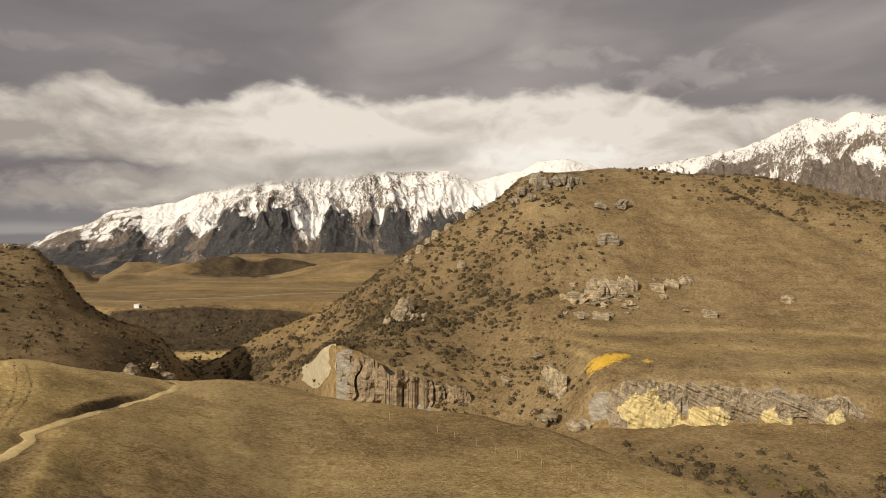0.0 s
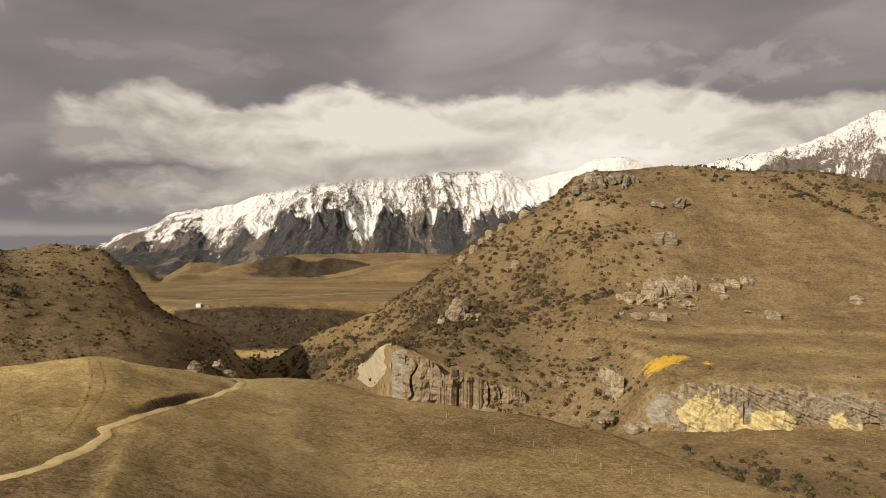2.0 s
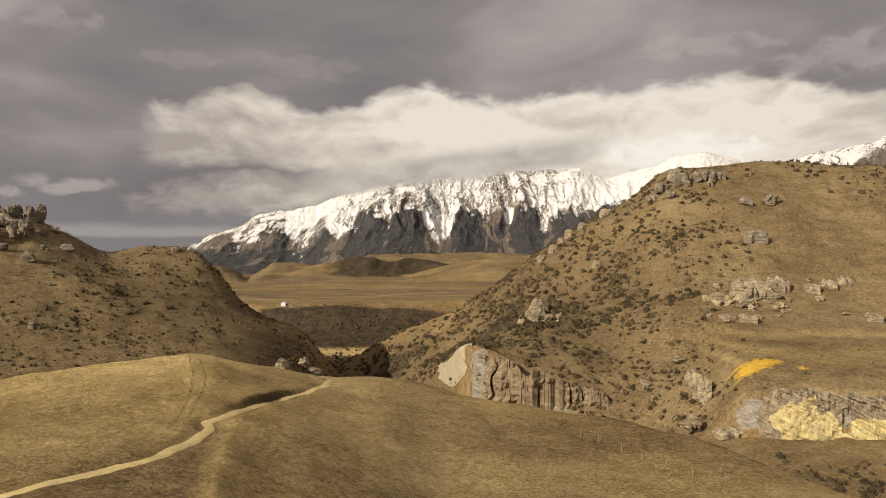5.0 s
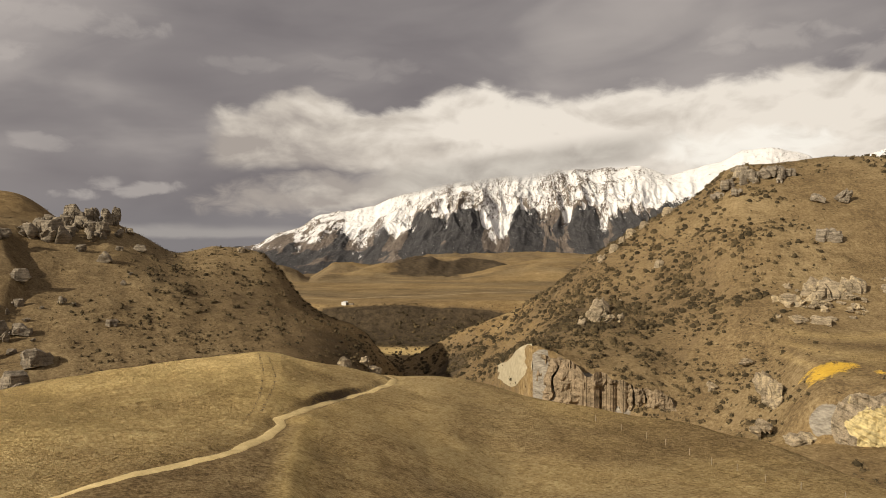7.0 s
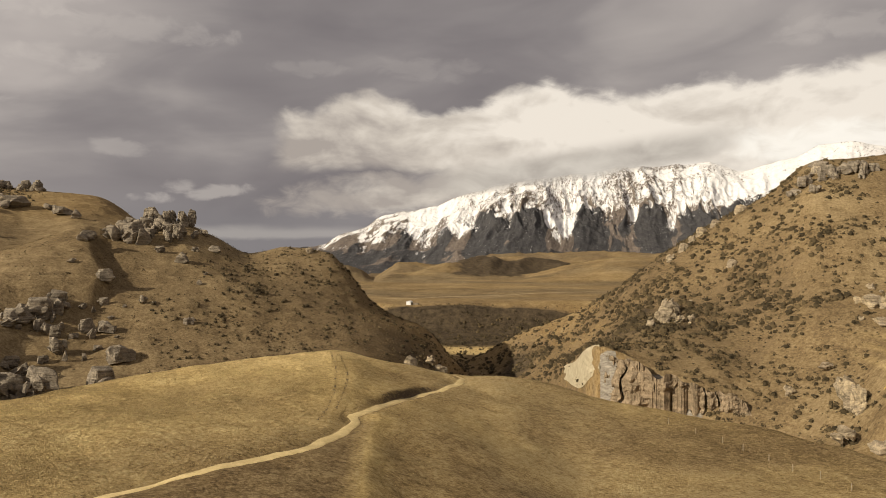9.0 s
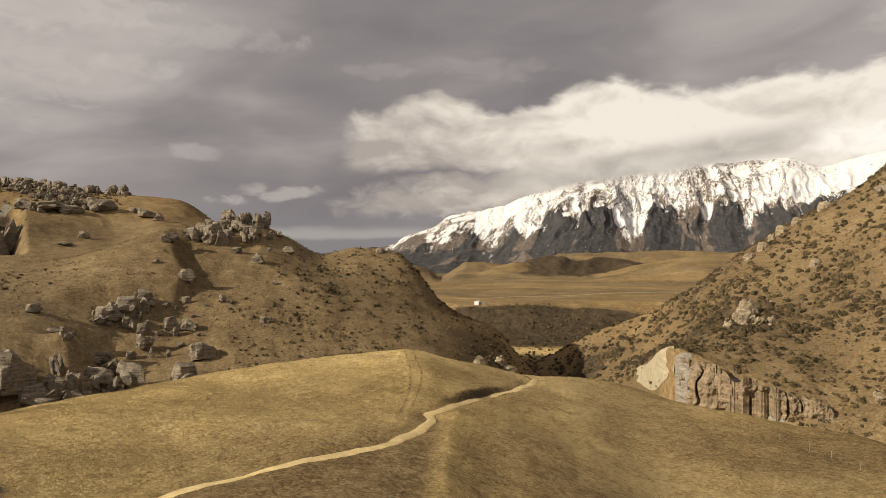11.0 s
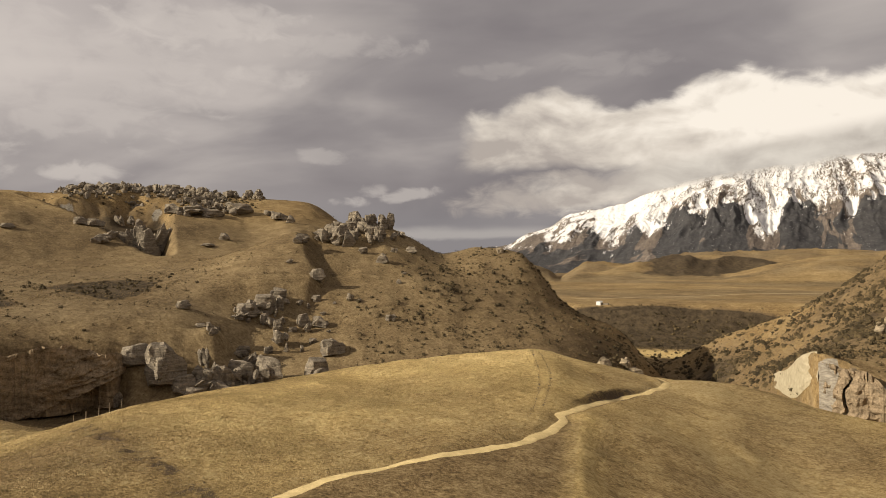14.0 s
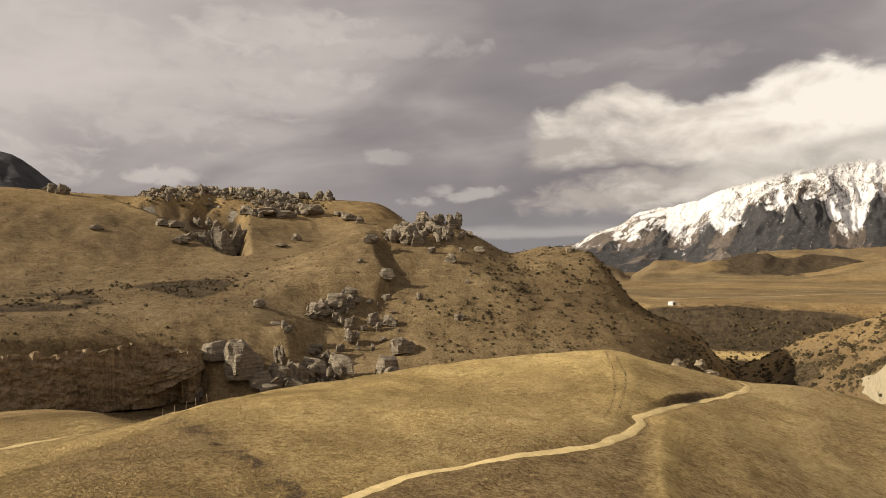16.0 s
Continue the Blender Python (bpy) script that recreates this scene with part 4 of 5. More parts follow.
    scree = (1 - right) * smooth(0.45 - spur + 0.3 * (small - 0.5), 0.0, 0.35) * (1 - smooth(angle - line, -0.2, 0.6)) * smooth(angle, -0.9, 0.1) + 0.5 * toe * smooth(ribs(q + 0.4, up, 1.6, 3.0, 91) + 0.3 * patch, 0.45, 0.9) + 0.38 * (1 - right) * smooth(ribs(q, up, 0.8, 3.0, 99) + 0.35 * patch, 0.62, 0.95) * (1 - smooth(angle - line, -0.1, 0.3))
    heath = right * (1 - smooth(angle - line, 0, 1.2))
    dark = smooth(a, 60, 66)
    snow = snow * (1 - 0.8 * dark)
    ob = grid_mesh("mountain_range", x, y, z + 100, M_MOUNTAIN, False, {"cover": (snow, np.clip(wood, 0, 1), np.clip(scree + heath, 0, 1)), "grain": (q, up * 6.0, 0 * z)})
    return tagged(ob, "long mountain range with fresh snow above dark forested spurs", "mountain", kind="structure")


build_range()


def build_cloud_bank():
    """Low cloud that rests on the summits: a thin curved veil, thick above and ragged below."""
    m, k = material("summit_cloud")
    uv = k.node("ShaderNodeAttribute", attribute_name="veil")
    c = k.node("ShaderNodeSeparateColor")
    k.put(c.inputs[0], uv.outputs["Color"])
    pos = k.scaled(k.node("ShaderNodeNewGeometry").outputs["Position"], 1, 1, 1.7)
    n = k.noise(pos, 0.0045, 7, 0.55, 0.4)
    thick = k.step(k.math("ADD", c.outputs[0], k.math("MULTIPLY", k.math("SUBTRACT", n, 0.5), 0.35)), 0.0, 0.30)
    thick = k.math("MULTIPLY", thick, c.outputs[1])
    # the veil's brightness is emitted, toned to the sky's clouds, not sunlit
    glow = k.node("ShaderNodeEmission")
    k.put(glow.inputs[0], k.ramp(n, (0.3, (0.40, 0.355, 0.31)), (0.7, (0.62, 0.565, 0.49))))
    glow.inputs[1].default_value = 0.92
    clear = k.node("ShaderNodeBsdfTransparent")
    mix = k.node("ShaderNodeMixShader")
    k.put(mix.inputs[0], thick)
    m.node_tree.links.new(clear.outputs[0], mix.inputs[1])
    m.node_tree.links.new(glow.outputs[0], mix.inputs[2])
    o = k.node("ShaderNodeOutputMaterial")
    m.node_tree.links.new(mix.outputs[0], o.inputs[0])
    az, v = np.linspace(-4, 24, 90), np.linspace(0, 1, 30)[:, None]
    foot = pchip([-4, 0, 4, 8, 12, 16, 20, 24], [7.0, 6.2, 5.7, 5.2, 4.7, 4.1, 3.7, 3.2], az)
    el = foot[None] + v * 3.4
    r = 3720.0
    x, y = -np.sin(np.radians(az))[None] * r + 0 * v, np.cos(np.radians(az))[None] * r + 0 * v
    ends = smooth(az, -4, 1) * (1 - smooth(az, 16, 24))
    fade = (1 - smooth(v, 0.5, 1.0)) * ends[None]
    ob = grid_mesh("cloud_bank", x, y, 100 + r * np.tan(np.radians(el)), m, False, {"veil": (v + 0 * x, fade, 0 * x)})
    ob.visible_shadow = False
    return tagged(ob, "soft low cloud bank resting on the snowy summits", "cloud", kind="structure")


build_cloud_bank()


# ---------------------------------------------------------------- ribbons: track, far road
def ribbon(name, line, widths, lift, mat, label, category):
    """A strip of ground surface along a line, draped on the ground, with ragged edges and a crowned middle."""
    p = np.array(line)
    d = np.gradient(p, axis=0)
    d /= np.hypot(*d.T)[:, None]
    side = np.stack([-d[:, 1], d[:, 0]], -1)
    n, across = len(p), np.linspace(-1, 1, 7)
    w = np.interp(np.linspace(0, 1, n), np.linspace(0, 1, len(widths)), widths)
    one, two = (1 + 0.26 * fbm(p[:, 0], p[:, 1], 3.5, 4, s) for s in (101, 107))
    half = (w / 2)[:, None] * np.where(across[None] < 0, one[:, None], two[:, None])
    xs = p[:, :1] + side[:, :1] * across[None] * half
    ys = p[:, 1:] + side[:, 1:] * across[None] * half
    zs = height(xs.ravel(), ys.ravel()).reshape(xs.shape) + lift * (1.0 - 1.1 * (np.abs(across[None]) > 0.95)) + 0.02 * fbm(xs, ys, 1.2, 3, 109)
    ob = grid_mesh(name, xs, ys, zs, mat)
    return tagged(ob, label, category, kind="structure")


ribbon("path", TRACK, [1.7, 1.55, 1.45, 1.6, 1.45, 1.3, 1.25, 1.3, 1.2], 0.045, M_TRACK, "pale gravel walking track curving over the knoll", "path")
ribbon("path_lower", curve([(80, 121), (77.3, 125.5), (75.2, 128), (72.8, 128.5), (70, 126), (68.4, 121), (66.4, 119), (64, 120)]), [1.8, 1.7, 1.5], 0.045, M_TRACK, "pale gravel walking track below the brow", "path")
ribbon("road", curve([(34, 800), (26, 800), (20, 830), (14, 868), (8, 900), (0, 930)], 6.0), [3.2, 4.0, 4.5], 0.25, M_ROAD, "pale straight road across the river terrace", "road")


# ---------------------------------------------------------------- rocks
def rock_mesh(name, seed, mat, blocks=3, slab=0.8):
    """A weathered limestone boulder: angular blocks split along beds and joints, their edges worn; unit wide and high, origin at its foot."""
    rnd = random.Random(seed)
    bm = bmesh.new()
    tilt = Euler((rnd.gauss(0, 0.35), rnd.gauss(0, 0.35), 0)).to_matrix()
    for b in range(blocks):
        size = 1.0 if b == 0 else rnd.uniform(0.4, 0.8)
        shift = Vector((0, 0, 0)) if b == 0 else Vector((rnd.uniform(-0.75, 0.75), rnd.uniform(-0.6, 0.6), rnd.uniform(-0.35, 0.25)))
        half = Vector((rnd.uniform(0.75, 1.0), rnd.uniform(0.6, 0.9), rnd.uniform(0.55, 0.85) * slab)) * size
        one = bmesh.new()
        for _ in range(26):
            p = Vector([max(-1.0, min(1.0, rnd.gauss(0, 0.85))) for _ in range(3)])
            short = 0.82 if p.z > 0 else 1.0
            one.verts.new(Vector((p.x * half.x * short * rnd.uniform(0.8, 1), p.y * half.y * short * rnd.uniform(0.8, 1), p.z * half.z)))
        bmesh.ops.convex_hull(one, input=one.verts[:])
        bmesh.ops.delete(one, geom=[v for v in one.verts if not v.link_faces], context="VERTS")
        bmesh.ops.dissolve_limit(one, angle_limit=0.16, verts=one.verts[:], edges=one.edges[:])
        bmesh.ops.bevel(one, geom=one.edges[:], offset=0.045 * size, segments=1, affect="EDGES")
        bmesh.ops.triangulate(one, faces=one.faces[:])
        bmesh.ops.subdivide_edges(one, edges=[e for e in one.edges if e.calc_length() > 0.30], cuts=2, use_grid_fill=True)
        bmesh.ops.triangulate(one, faces=one.faces[:])
        off = Vector((rnd.uniform(-50, 50), rnd.uniform(-50, 50), rnd.uniform(-50, 50)))
        for v in one.verts:
            bed = noise.noise(Vector((v.co.x * 0.5, v.co.y * 0.5, v.co.z * 5.5)) + off)
            v.co += Vector((v.co.x, v.co.y, 0)) * (0.07 if bed > 0.1 else -0.05 if bed < -0.15 else 0.0)
            v.co += noise.noise_vector(v.co * 2.6 + off) * 0.05 + noise.noise_vector(v.co * 7.0 + off) * 0.025
            v.co = tilt @ v.co + shift
        me = bpy.data.meshes.new("block")
        one.to_mesh(me)
        one.free()
        bm.from_mesh(me)
        bpy.data.meshes.remove(me)
    low, high = min(v.co.z for v in bm.verts), max(v.co.z for v in bm.verts)
    left, right = min(v.co.x for v in bm.verts), max(v.co.x for v in bm.verts)
    for v in bm.verts:
        v.co = Vector(((v.co.x - (left + right) / 2) / (right - left), v.co.y / (right - left), (v.co.z - low) / (high - low)))
    me = bpy.data.meshes.new(name)
    bm.to_mesh(me)
    bm.free()
    me.materials.append(mat)
    return me


ROCKS = [rock_mesh("boulder", 200 + n, M_ROCK, 3 + n % 3) for n in range(10)]
PALE = [rock_mesh("boulder", 300 + n, M_PALE_ROCK, 4 + n % 2, 0.6) for n in range(7)]
SMALL = [rock_mesh("boulder", 400 + n, M_ROCK, 2 + n % 2, 0.7) for n in range(7)]
rock_dice = random.Random(5)


def boulders(rows, meshes, label, group, name="boulder", sink=0.16, lift=0.0):
    """Boulders at (bearing, range, width, height)."""
    for az, r, w, h in rows:
        p = place(az, r)
        ob = new(name, rock_dice.choice(meshes))
        deep = w * rock_dice.uniform(0.7, 1.0)
        h = h * (1 + sink)
        ob.matrix_world = Matrix.Translation((p.x, p.y, p.z - sink * h + lift)) @ Matrix.Rotation(radians(az + rock_dice.uniform(-25, 25)), 4, "Z") @ Matrix.Rotation(radians(rock_dice.uniform(-9, 9)), 4, "Y") @ Matrix.Diagonal((w * 1.05, deep, h, 1))
        size = "large" if w > 9 else "small" if w < 4 else "middle-sized"
        tagged(ob, f"{size} {label}", "boulder", group)


SLOPE = [(47.0, 363, 8.5, 6.4), (44.5, 349, 3.8, 3.8), (41.2, 331, 4.9, 3.2), (40.4, 370, 3.6, 2.6), (41.7, 401, 8.6, 5.9), (43.1, 413, 5.6, 3.5), (39.2, 428, 7.5, 4.0), (40.6, 418, 4.1, 2.6), (48.5, 345, 3.8, 2.7), (47.8, 343, 2.4, 2.9), (47.1, 351, 4.9, 3.3), (46.7, 338, 3.2, 1.8), (48.2, 328, 6.4, 6.4), (47.0, 328, 7.7, 4.6), (47.9, 324, 3.8, 4.3), (49.1, 324, 3.8, 2.3), (50.2, 314, 7.6, 6.9), (51.1, 307, 4.2, 3.1), (49.8, 307, 2.4, 4.3), (48.5, 307, 1.9, 3.1), (47.6, 314, 3.7, 2.2), (46.0, 301, 10.7, 6.6)]
boulders(SLOPE, ROCKS, "grey limestone boulder lying on the brown grass slope", "boulders on the slope")
SLOPE2 = [(53.1, 304, 7.1, 4.8), (55.5, 303, 3.1, 3.6), (55.3, 301, 4.0, 2.6), (55.3, 312, 6.1, 2.7), (57.3, 326, 6.3, 3.8), (56.2, 312, 4.9, 1.7), (49.1, 380, 4.4, 2.1), (53.8, 548, 5.9, 5.1), (52.6, 335, 11.7, 6.5), (51.2, 341, 12.0, 8.0), (50.2, 347, 8.1, 5.9), (53.2, 330, 7.7, 3.3), (45.7, 346, 1.9, 1.4), (46.3, 321, 2.3, 1.3), (39.9, 381, 2.7, 1.5), (43.7, 348, 2.2, 1.4)]
boulders(SLOPE2, ROCKS, "grey limestone boulder lying on the brown grass slope", "boulders on the slope")
OUTCROP = [(46.3, 428, 10.8, 8.3), (44.8, 426, 13.3, 11.6), (44.0, 459, 7.1, 11.6), (43.3, 456, 8.9, 12.2), (42.3, 465, 9.0, 9.5), (41.4, 460, 7.2, 9.7), (40.9, 463, 6.3, 11.6), (42.5, 437, 8.5, 7.5), (41.7, 436, 7.6, 8.5), (42.4, 427, 6.6, 6.3), (43.1, 445, 8.7, 7.6), (44.1, 451, 7.7, 7.0), (45.2, 468, 7.2, 7.2), (44.4, 453, 8.8, 6.0), (39.9, 453, 5.3, 3.9), (45.2, 424, 9.9, 8.2), (44.3, 422, 9.8, 9.8), (46.6, 438, 6.8, 5.1), (48.1, 410, 9.5, 5.7), (48.6, 591, 8.3, 6.9), (49.4, 608, 14.2, 6.1), (50.2, 622, 12.1, 4.8), (45.8, 468, 5.8, 3.6)]
boulders(OUTCROP, ROCKS, "rugged grey limestone block of the hilltop outcrop", "hilltop outcrop")
LOW = [(58.8, 281.5, 14.0, 15.0), (60.7, 290, 13.0, 8.0), (57.4, 276, 9.5, 7.0), (56.4, 276, 9.0, 6.0), (55.6, 277, 8.0, 7.5), (54.6, 279, 10.5, 8.0), (56.9, 273, 8.0, 4.5), (53.5, 286, 11.5, 8.5), (52.6, 297, 7.1, 7.0), (51.4, 284, 13.0, 10.5), (55.0, 275, 8.3, 4.5), (47.4, 282, 9.9, 8.9)]
boulders(LOW, ROCKS, "massive layered grey limestone boulder in the gully", "boulders in the gully")
CAVE = [(62.1, 283, 4.5, 4.8), (59.7, 293, 6.5, 4.0)]
boulders(CAVE, ROCKS, "dark shaded limestone block beside the overhung wall", "boulders in the gully")
PILLAR = [(60.3, 575, 12.0, 24.0), (59.5, 560, 15.0, 32.0), (58.8, 552, 14.0, 30.0), (58.2, 565, 15.0, 22.0), (57.3, 612, 15.0, 8.0), (59.2, 530, 11.0, 16.0), (56.0, 612, 21.4, 7.1), (54.6, 609, 21.3, 6.1), (52.4, 625, 21.8, 9.7), (53.7, 547, 7.6, 5.5), (62.7, 567, 13.2, 5.3), (63.6, 569, 11.0, 5.3), (61.8, 541, 10.5, 6.3), (62.4, 531, 12.3, 6.2), (58.2, 520, 4.4, 3.2), (55.0, 525, 10.2, 2.0)]
boulders(PILLAR, ROCKS, "steep grey limestone buttress in the hill hollow", "buttresses of the hollow")
LEFT = [(70.8, 657, 7.6, 7.6), (70.3, 653, 9.1, 8.6), (69.9, 654, 6.1, 6.1), (71.1, 667, 7.7, 4.7), (68.2, 548, 9.3, 3.4)]
boulders(LEFT, ROCKS, "grey limestone rock on the far grass ridge", "rocks on the far ridge")
RIGHT = [(-12.7, 349, 17.0, 11.5), (-15.0, 359, 11.2, 9.3), (-12.4, 346, 10.8, 7.2), (-14.2, 349, 6.0, 4.8), (-14.8, 350, 4.9, 2.9), (-10.7, 339, 9.4, 5.4), (-12.3, 335, 4.7, 4.2), (-12.9, 338, 5.9, 4.2), (-9.7, 340, 2.6, 4.0), (-11.3, 336, 3.5, 2.6), (-11.2, 322, 7.8, 2.9), (-12.7, 322, 9.0, 3.6), (-13.4, 326, 4.5, 2.3), (-17.1, 363, 7.5, 5.0), (-18.0, 372, 7.7, 5.2), (-18.4, 371, 3.9, 3.1), (-16.8, 377, 3.9, 1.8), (-19.2, 380, 7.9, 5.3), (-15.0, 343, 3.6, 2.9), (-17.5, 357, 4.9, 2.5), (-10.6, 354, 3.9, 2.9), (-20.9, 339, 7.1, 4.2), (-26.3, 368, 6.4, 3.8)]
boulders(RIGHT, PALE, "pale weathered limestone rock set in the grass slope", "pale rocks on the hillside", sink=0.45)
RIGHT2 = [(-9.3, 265, 7.5, 10.3), (-9.7, 262, 4.6, 4.6), (-8.6, 282, 3.0, 3.0), (-19.2, 344, 3.6, 1.2), (-10.0, 324, 2.5, 1.6), (-14.8, 331, 3.0, 1.2), (-5.5, 282, 2.5, 2.2)]
boulders(RIGHT2, PALE, "pale weathered limestone rock set in the grass slope", "pale rocks on the hillside", sink=0.3)
BROW = [(-9.2, 272, 7.3, 8.5), (-9.7, 263, 4.7, 8.2), (-5.2, 282, 3.1, 3.8), (-8.6, 247, 6.7, 7.8), (-11.5, 236, 9.6, 3.8), (-7.7, 294, 5.2, 3.9), (-1.5, 415, 4.7, 4.4)]
boulders(BROW, PALE, "pale limestone knob among scrub", "pale rocks on the hillside", sink=0.3)
TOP = [(-7.4, 471, 11.5, 7.2), (-8.2, 464, 8.1, 6.5), (-8.9, 467, 9.8, 7.2), (-9.9, 471, 11.5, 7.2), (-10.9, 475, 6.6, 5.0), (-6.6, 452, 9.4, 6.3), (-7.2, 440, 7.6, 5.2), (-5.8, 450, 7.8, 4.7), (-14.3, 448, 9.3, 7.8), (-13.2, 403, 9.8, 7.0), (-13.8, 403, 7.0, 5.6), (-12.6, 442, 7.7, 4.6)]
boulders(TOP, ROCKS, "grey limestone crag on the hill crest", "crags on the hill crest")
GORGE_EDGE = [(23.8, 322, 6.0, 7.5), (22.1, 345, 5.0, 6.0), (21.4, 345, 8.0, 7.0), (20.7, 350, 6.5, 6.0), (24.4, 318, 4.0, 3.0), (31.8, 445, 5.0, 3.5)]
boulders(GORGE_EDGE, PALE, "pale limestone boulder at the gorge edge", "boulders at the gorge edge")


def rock_field():
    """Tor-like rocks crowded along the top of the upper hill."""
    rnd = random.Random(17)
    for _ in range(430):
        az = rnd.uniform(50.5, 64.8)
        r = rnd.uniform(640, 722) if rnd.random() < 0.75 else rnd.uniform(600, 640)
        if 57 < az and r < 655:
            continue
        if az < 53 and r < 680:
            continue
        w = rnd.uniform(2.2, 8.5) * (1.35 if r > 690 else 1.0)
        p = place(az, r)
        h = w * rnd.uniform(0.45, 0.85)
        ob = new("tor_rock", rnd.choice(SMALL if w < 6 else ROCKS))
        ob.matrix_world = Matrix.Translation((p.x, p.y, p.z - 0.25 * h)) @ Matrix.Rotation(rnd.uniform(0, 6.28), 4, "Z") @ Matrix.Rotation(rnd.uniform(-0.2, 0.2), 4, "X") @ Matrix.Diagonal((w, w * rnd.uniform(0.6, 1.1), h * 1.2, 1))
        tagged(ob, "grey weathered limestone tor rock on the grassy hilltop", "rock", "rocks along the hilltop")


rock_field()


def tor_cluster(az_range, r_range, n, size, seed, label, group, meshes=None, flat=1.0):
    """Blocks heaped on a crest."""
    rnd = random.Random(seed)
    for _ in range(n):
        az, r = rnd.uniform(*az_range), rnd.uniform(*r_range)
        w = rnd.uniform(*size)
        p, h = place(az, r), w * flat * rnd.uniform(0.6, 1.2)
        ob = new("limestone_block", rnd.choice(meshes or SMALL + ROCKS[:4]))
        ob.matrix_world = Matrix.Translation((p.x, p.y, p.z - 0.3 * h)) @ Matrix.Rotation(rnd.uniform(0, 6.28), 4, "Z") @ Matrix.Rotation(rnd.uniform(-0.25, 0.25), 4, "X") @ Matrix.Diagonal((w, w * rnd.uniform(0.6, 1.1), h * 1.3, 1))
        tagged(ob, label, "rock", group)


tor_cluster((40.6, 46.2), (430, 476), 40, (2.5, 6.5), 71, "jagged grey limestone block of the hilltop outcrop", "hilltop outcrop")
tor_cluster((58.4, 61.2), (545, 640), 26, (4, 11), 73, "grey limestone block at the foot of the hollow", "buttresses of the hollow")
tor_cluster((49.4, 53.6), (325, 345), 22, (2.5, 6.5), 75, "dark layered limestone block on the slope", "boulders on the slope")
tor_cluster((51.5, 57.2), (271, 288), 22, (2.5, 6.5), 77, "broken limestone slab among gully boulders", "boulders in the gully")
tor_cluster((-10.6, -6.8), (455, 476), 16, (2.5, 6.0), 79, "grey limestone block on the hill crest", "crags on the hill crest")

tor_cluster((-15.6, -11.0), (334, 356), 34, (1.4, 4.2), 81, "pale broken limestone slab set in the grass slope", "pale rocks on the hillside", PALE, 0.6)
tor_cluster((1.2, 4.6), (345, 392), 16, (1.5, 5.0), 83, "pale limestone slab on the scrubby spur", "outcrops on the flank", PALE, 0.8)

# ---------------------------------------------------------------- cliffs
def cliff(name, nodes, mat, label, fissure=1.2, ledges=0.8, seed=0, lean=0.0, cave=None, fresh=None, flute=0.0, bulge=1.0, undercut=None, ragged=0.6, dip=-0.1, gap=3.6):
    """A rock wall along (bearing, range, foot height, top height): bedded, fissured, its top rolled back into the hill."""
    az0, az1 = nodes[0][0], nodes[-1][0]
    n_a, n_v = int(abs(az1 - az0) / 0.06), 84
    az = np.linspace(az0, az1, n_a)
    a, r, lo, hi = (np.array(c, float) for c in zip(*nodes))
    r, lo, hi = pchip(a, r, az), pchip(a, lo, az), pchip(a, hi, az)
    v = np.linspace(-0.25, 1.45, n_v)[:, None]
    up = np.clip(v, -0.25, 1.0)
    u = az * 4.6
    hi = hi + bulge * 1.6 * fbm(u, 0 * u, 9, 5, seed + 3) + ragged * 2.4 * (value_noise(u / 3.2, 0 * u, seed + 33) - 0.55)
    z = lo + (hi - lo) * up + 0.9 * np.clip(v - 1, 0, 1) * 2.0
    uu, zz = u[None] + 0 * z, z + 0 * u[None]
    dep = bulge * 2.4 * fbm(uu, zz * 0.6, 14, 4, seed) + 1.1 * fbm(uu, zz, 3.2, 4, seed + 5) + flute * 1.2 * fbm(uu, zz * 0.12, 1.7, 4, seed + 6) + 0.45 * fbm(uu, zz, 1.1, 3, seed + 7)
    cr = 1 - np.abs(2 * value_noise(uu / gap + 0.7 * fbm(uu, zz, 9, 3, seed + 8), zz / 18, seed + 9) - 1)
    dep = dep - fissure * 2.8 * smooth(cr, 0.80, 0.98) * smooth(fbm(uu, zz * 0.3, 16, 2, seed + 10), -0.7, 0.4)
    bedding = zz - dip * uu + 1.1 * fbm(uu, zz, 14, 3, seed + 14)
    strata = 0.6 * value_noise(bedding / 2.1, uu / 26, seed + 12) + 0.4 * value_noise(bedding / 0.75, uu / 9, seed + 13)
    dep = dep + ledges * 1.3 * (smooth(strata, 0.3, 0.7) - 0.5) * (0.4 + 0.6 * smooth(fbm(uu, zz, 18, 2, seed + 15), -0.4, 0.4))
    ends = np.minimum(smooth(az, az.min(), az.min() + 0.8), 1 - smooth(az, az.max() - 0.8, az.max()))[None]
    dep = dep * (0.25 + 0.75 * ends) + lean * np.clip(up, 0, 1)
    if cave:
        for c_az, c_w, c_lo, c_hi, c_d in cave:
            dep = dep - c_d * (1 - smooth(np.abs(az[None] - c_az) / c_w, 0.75, 1.05)) * smooth(up, c_lo - 0.03, c_lo + 0.03) * (1 - smooth(up, c_hi - 0.05, c_hi + 0.03))
    if undercut:
        u_az, u_top, u_fall, u_deep = undercut
        dep = dep - u_deep * smooth(u_top - u_fall * (az[None] - u_az) + 0.06 * fbm(uu, 0 * uu, 9, 3, seed + 31) - up, -0.02, 0.05)
    back = np.clip(v - 1, 0, 1) * 16 + 2.2 * np.clip(up, 0, 1)
    rr = r[None] - dep * np.clip(1.2 - np.clip(v - 1, 0, 1) * 2.6, 0, 1) + back - 1.2 * ends
    x, y = -np.sin(np.radians(az))[None] * rr, np.cos(np.radians(az))[None] * rr
    z = z + 100 - (1 - ends) * 1.5
    over = np.clip(v - 1, 0, 1) > 0
    ground = height(x.ravel(), y.ravel()).reshape(x.shape)
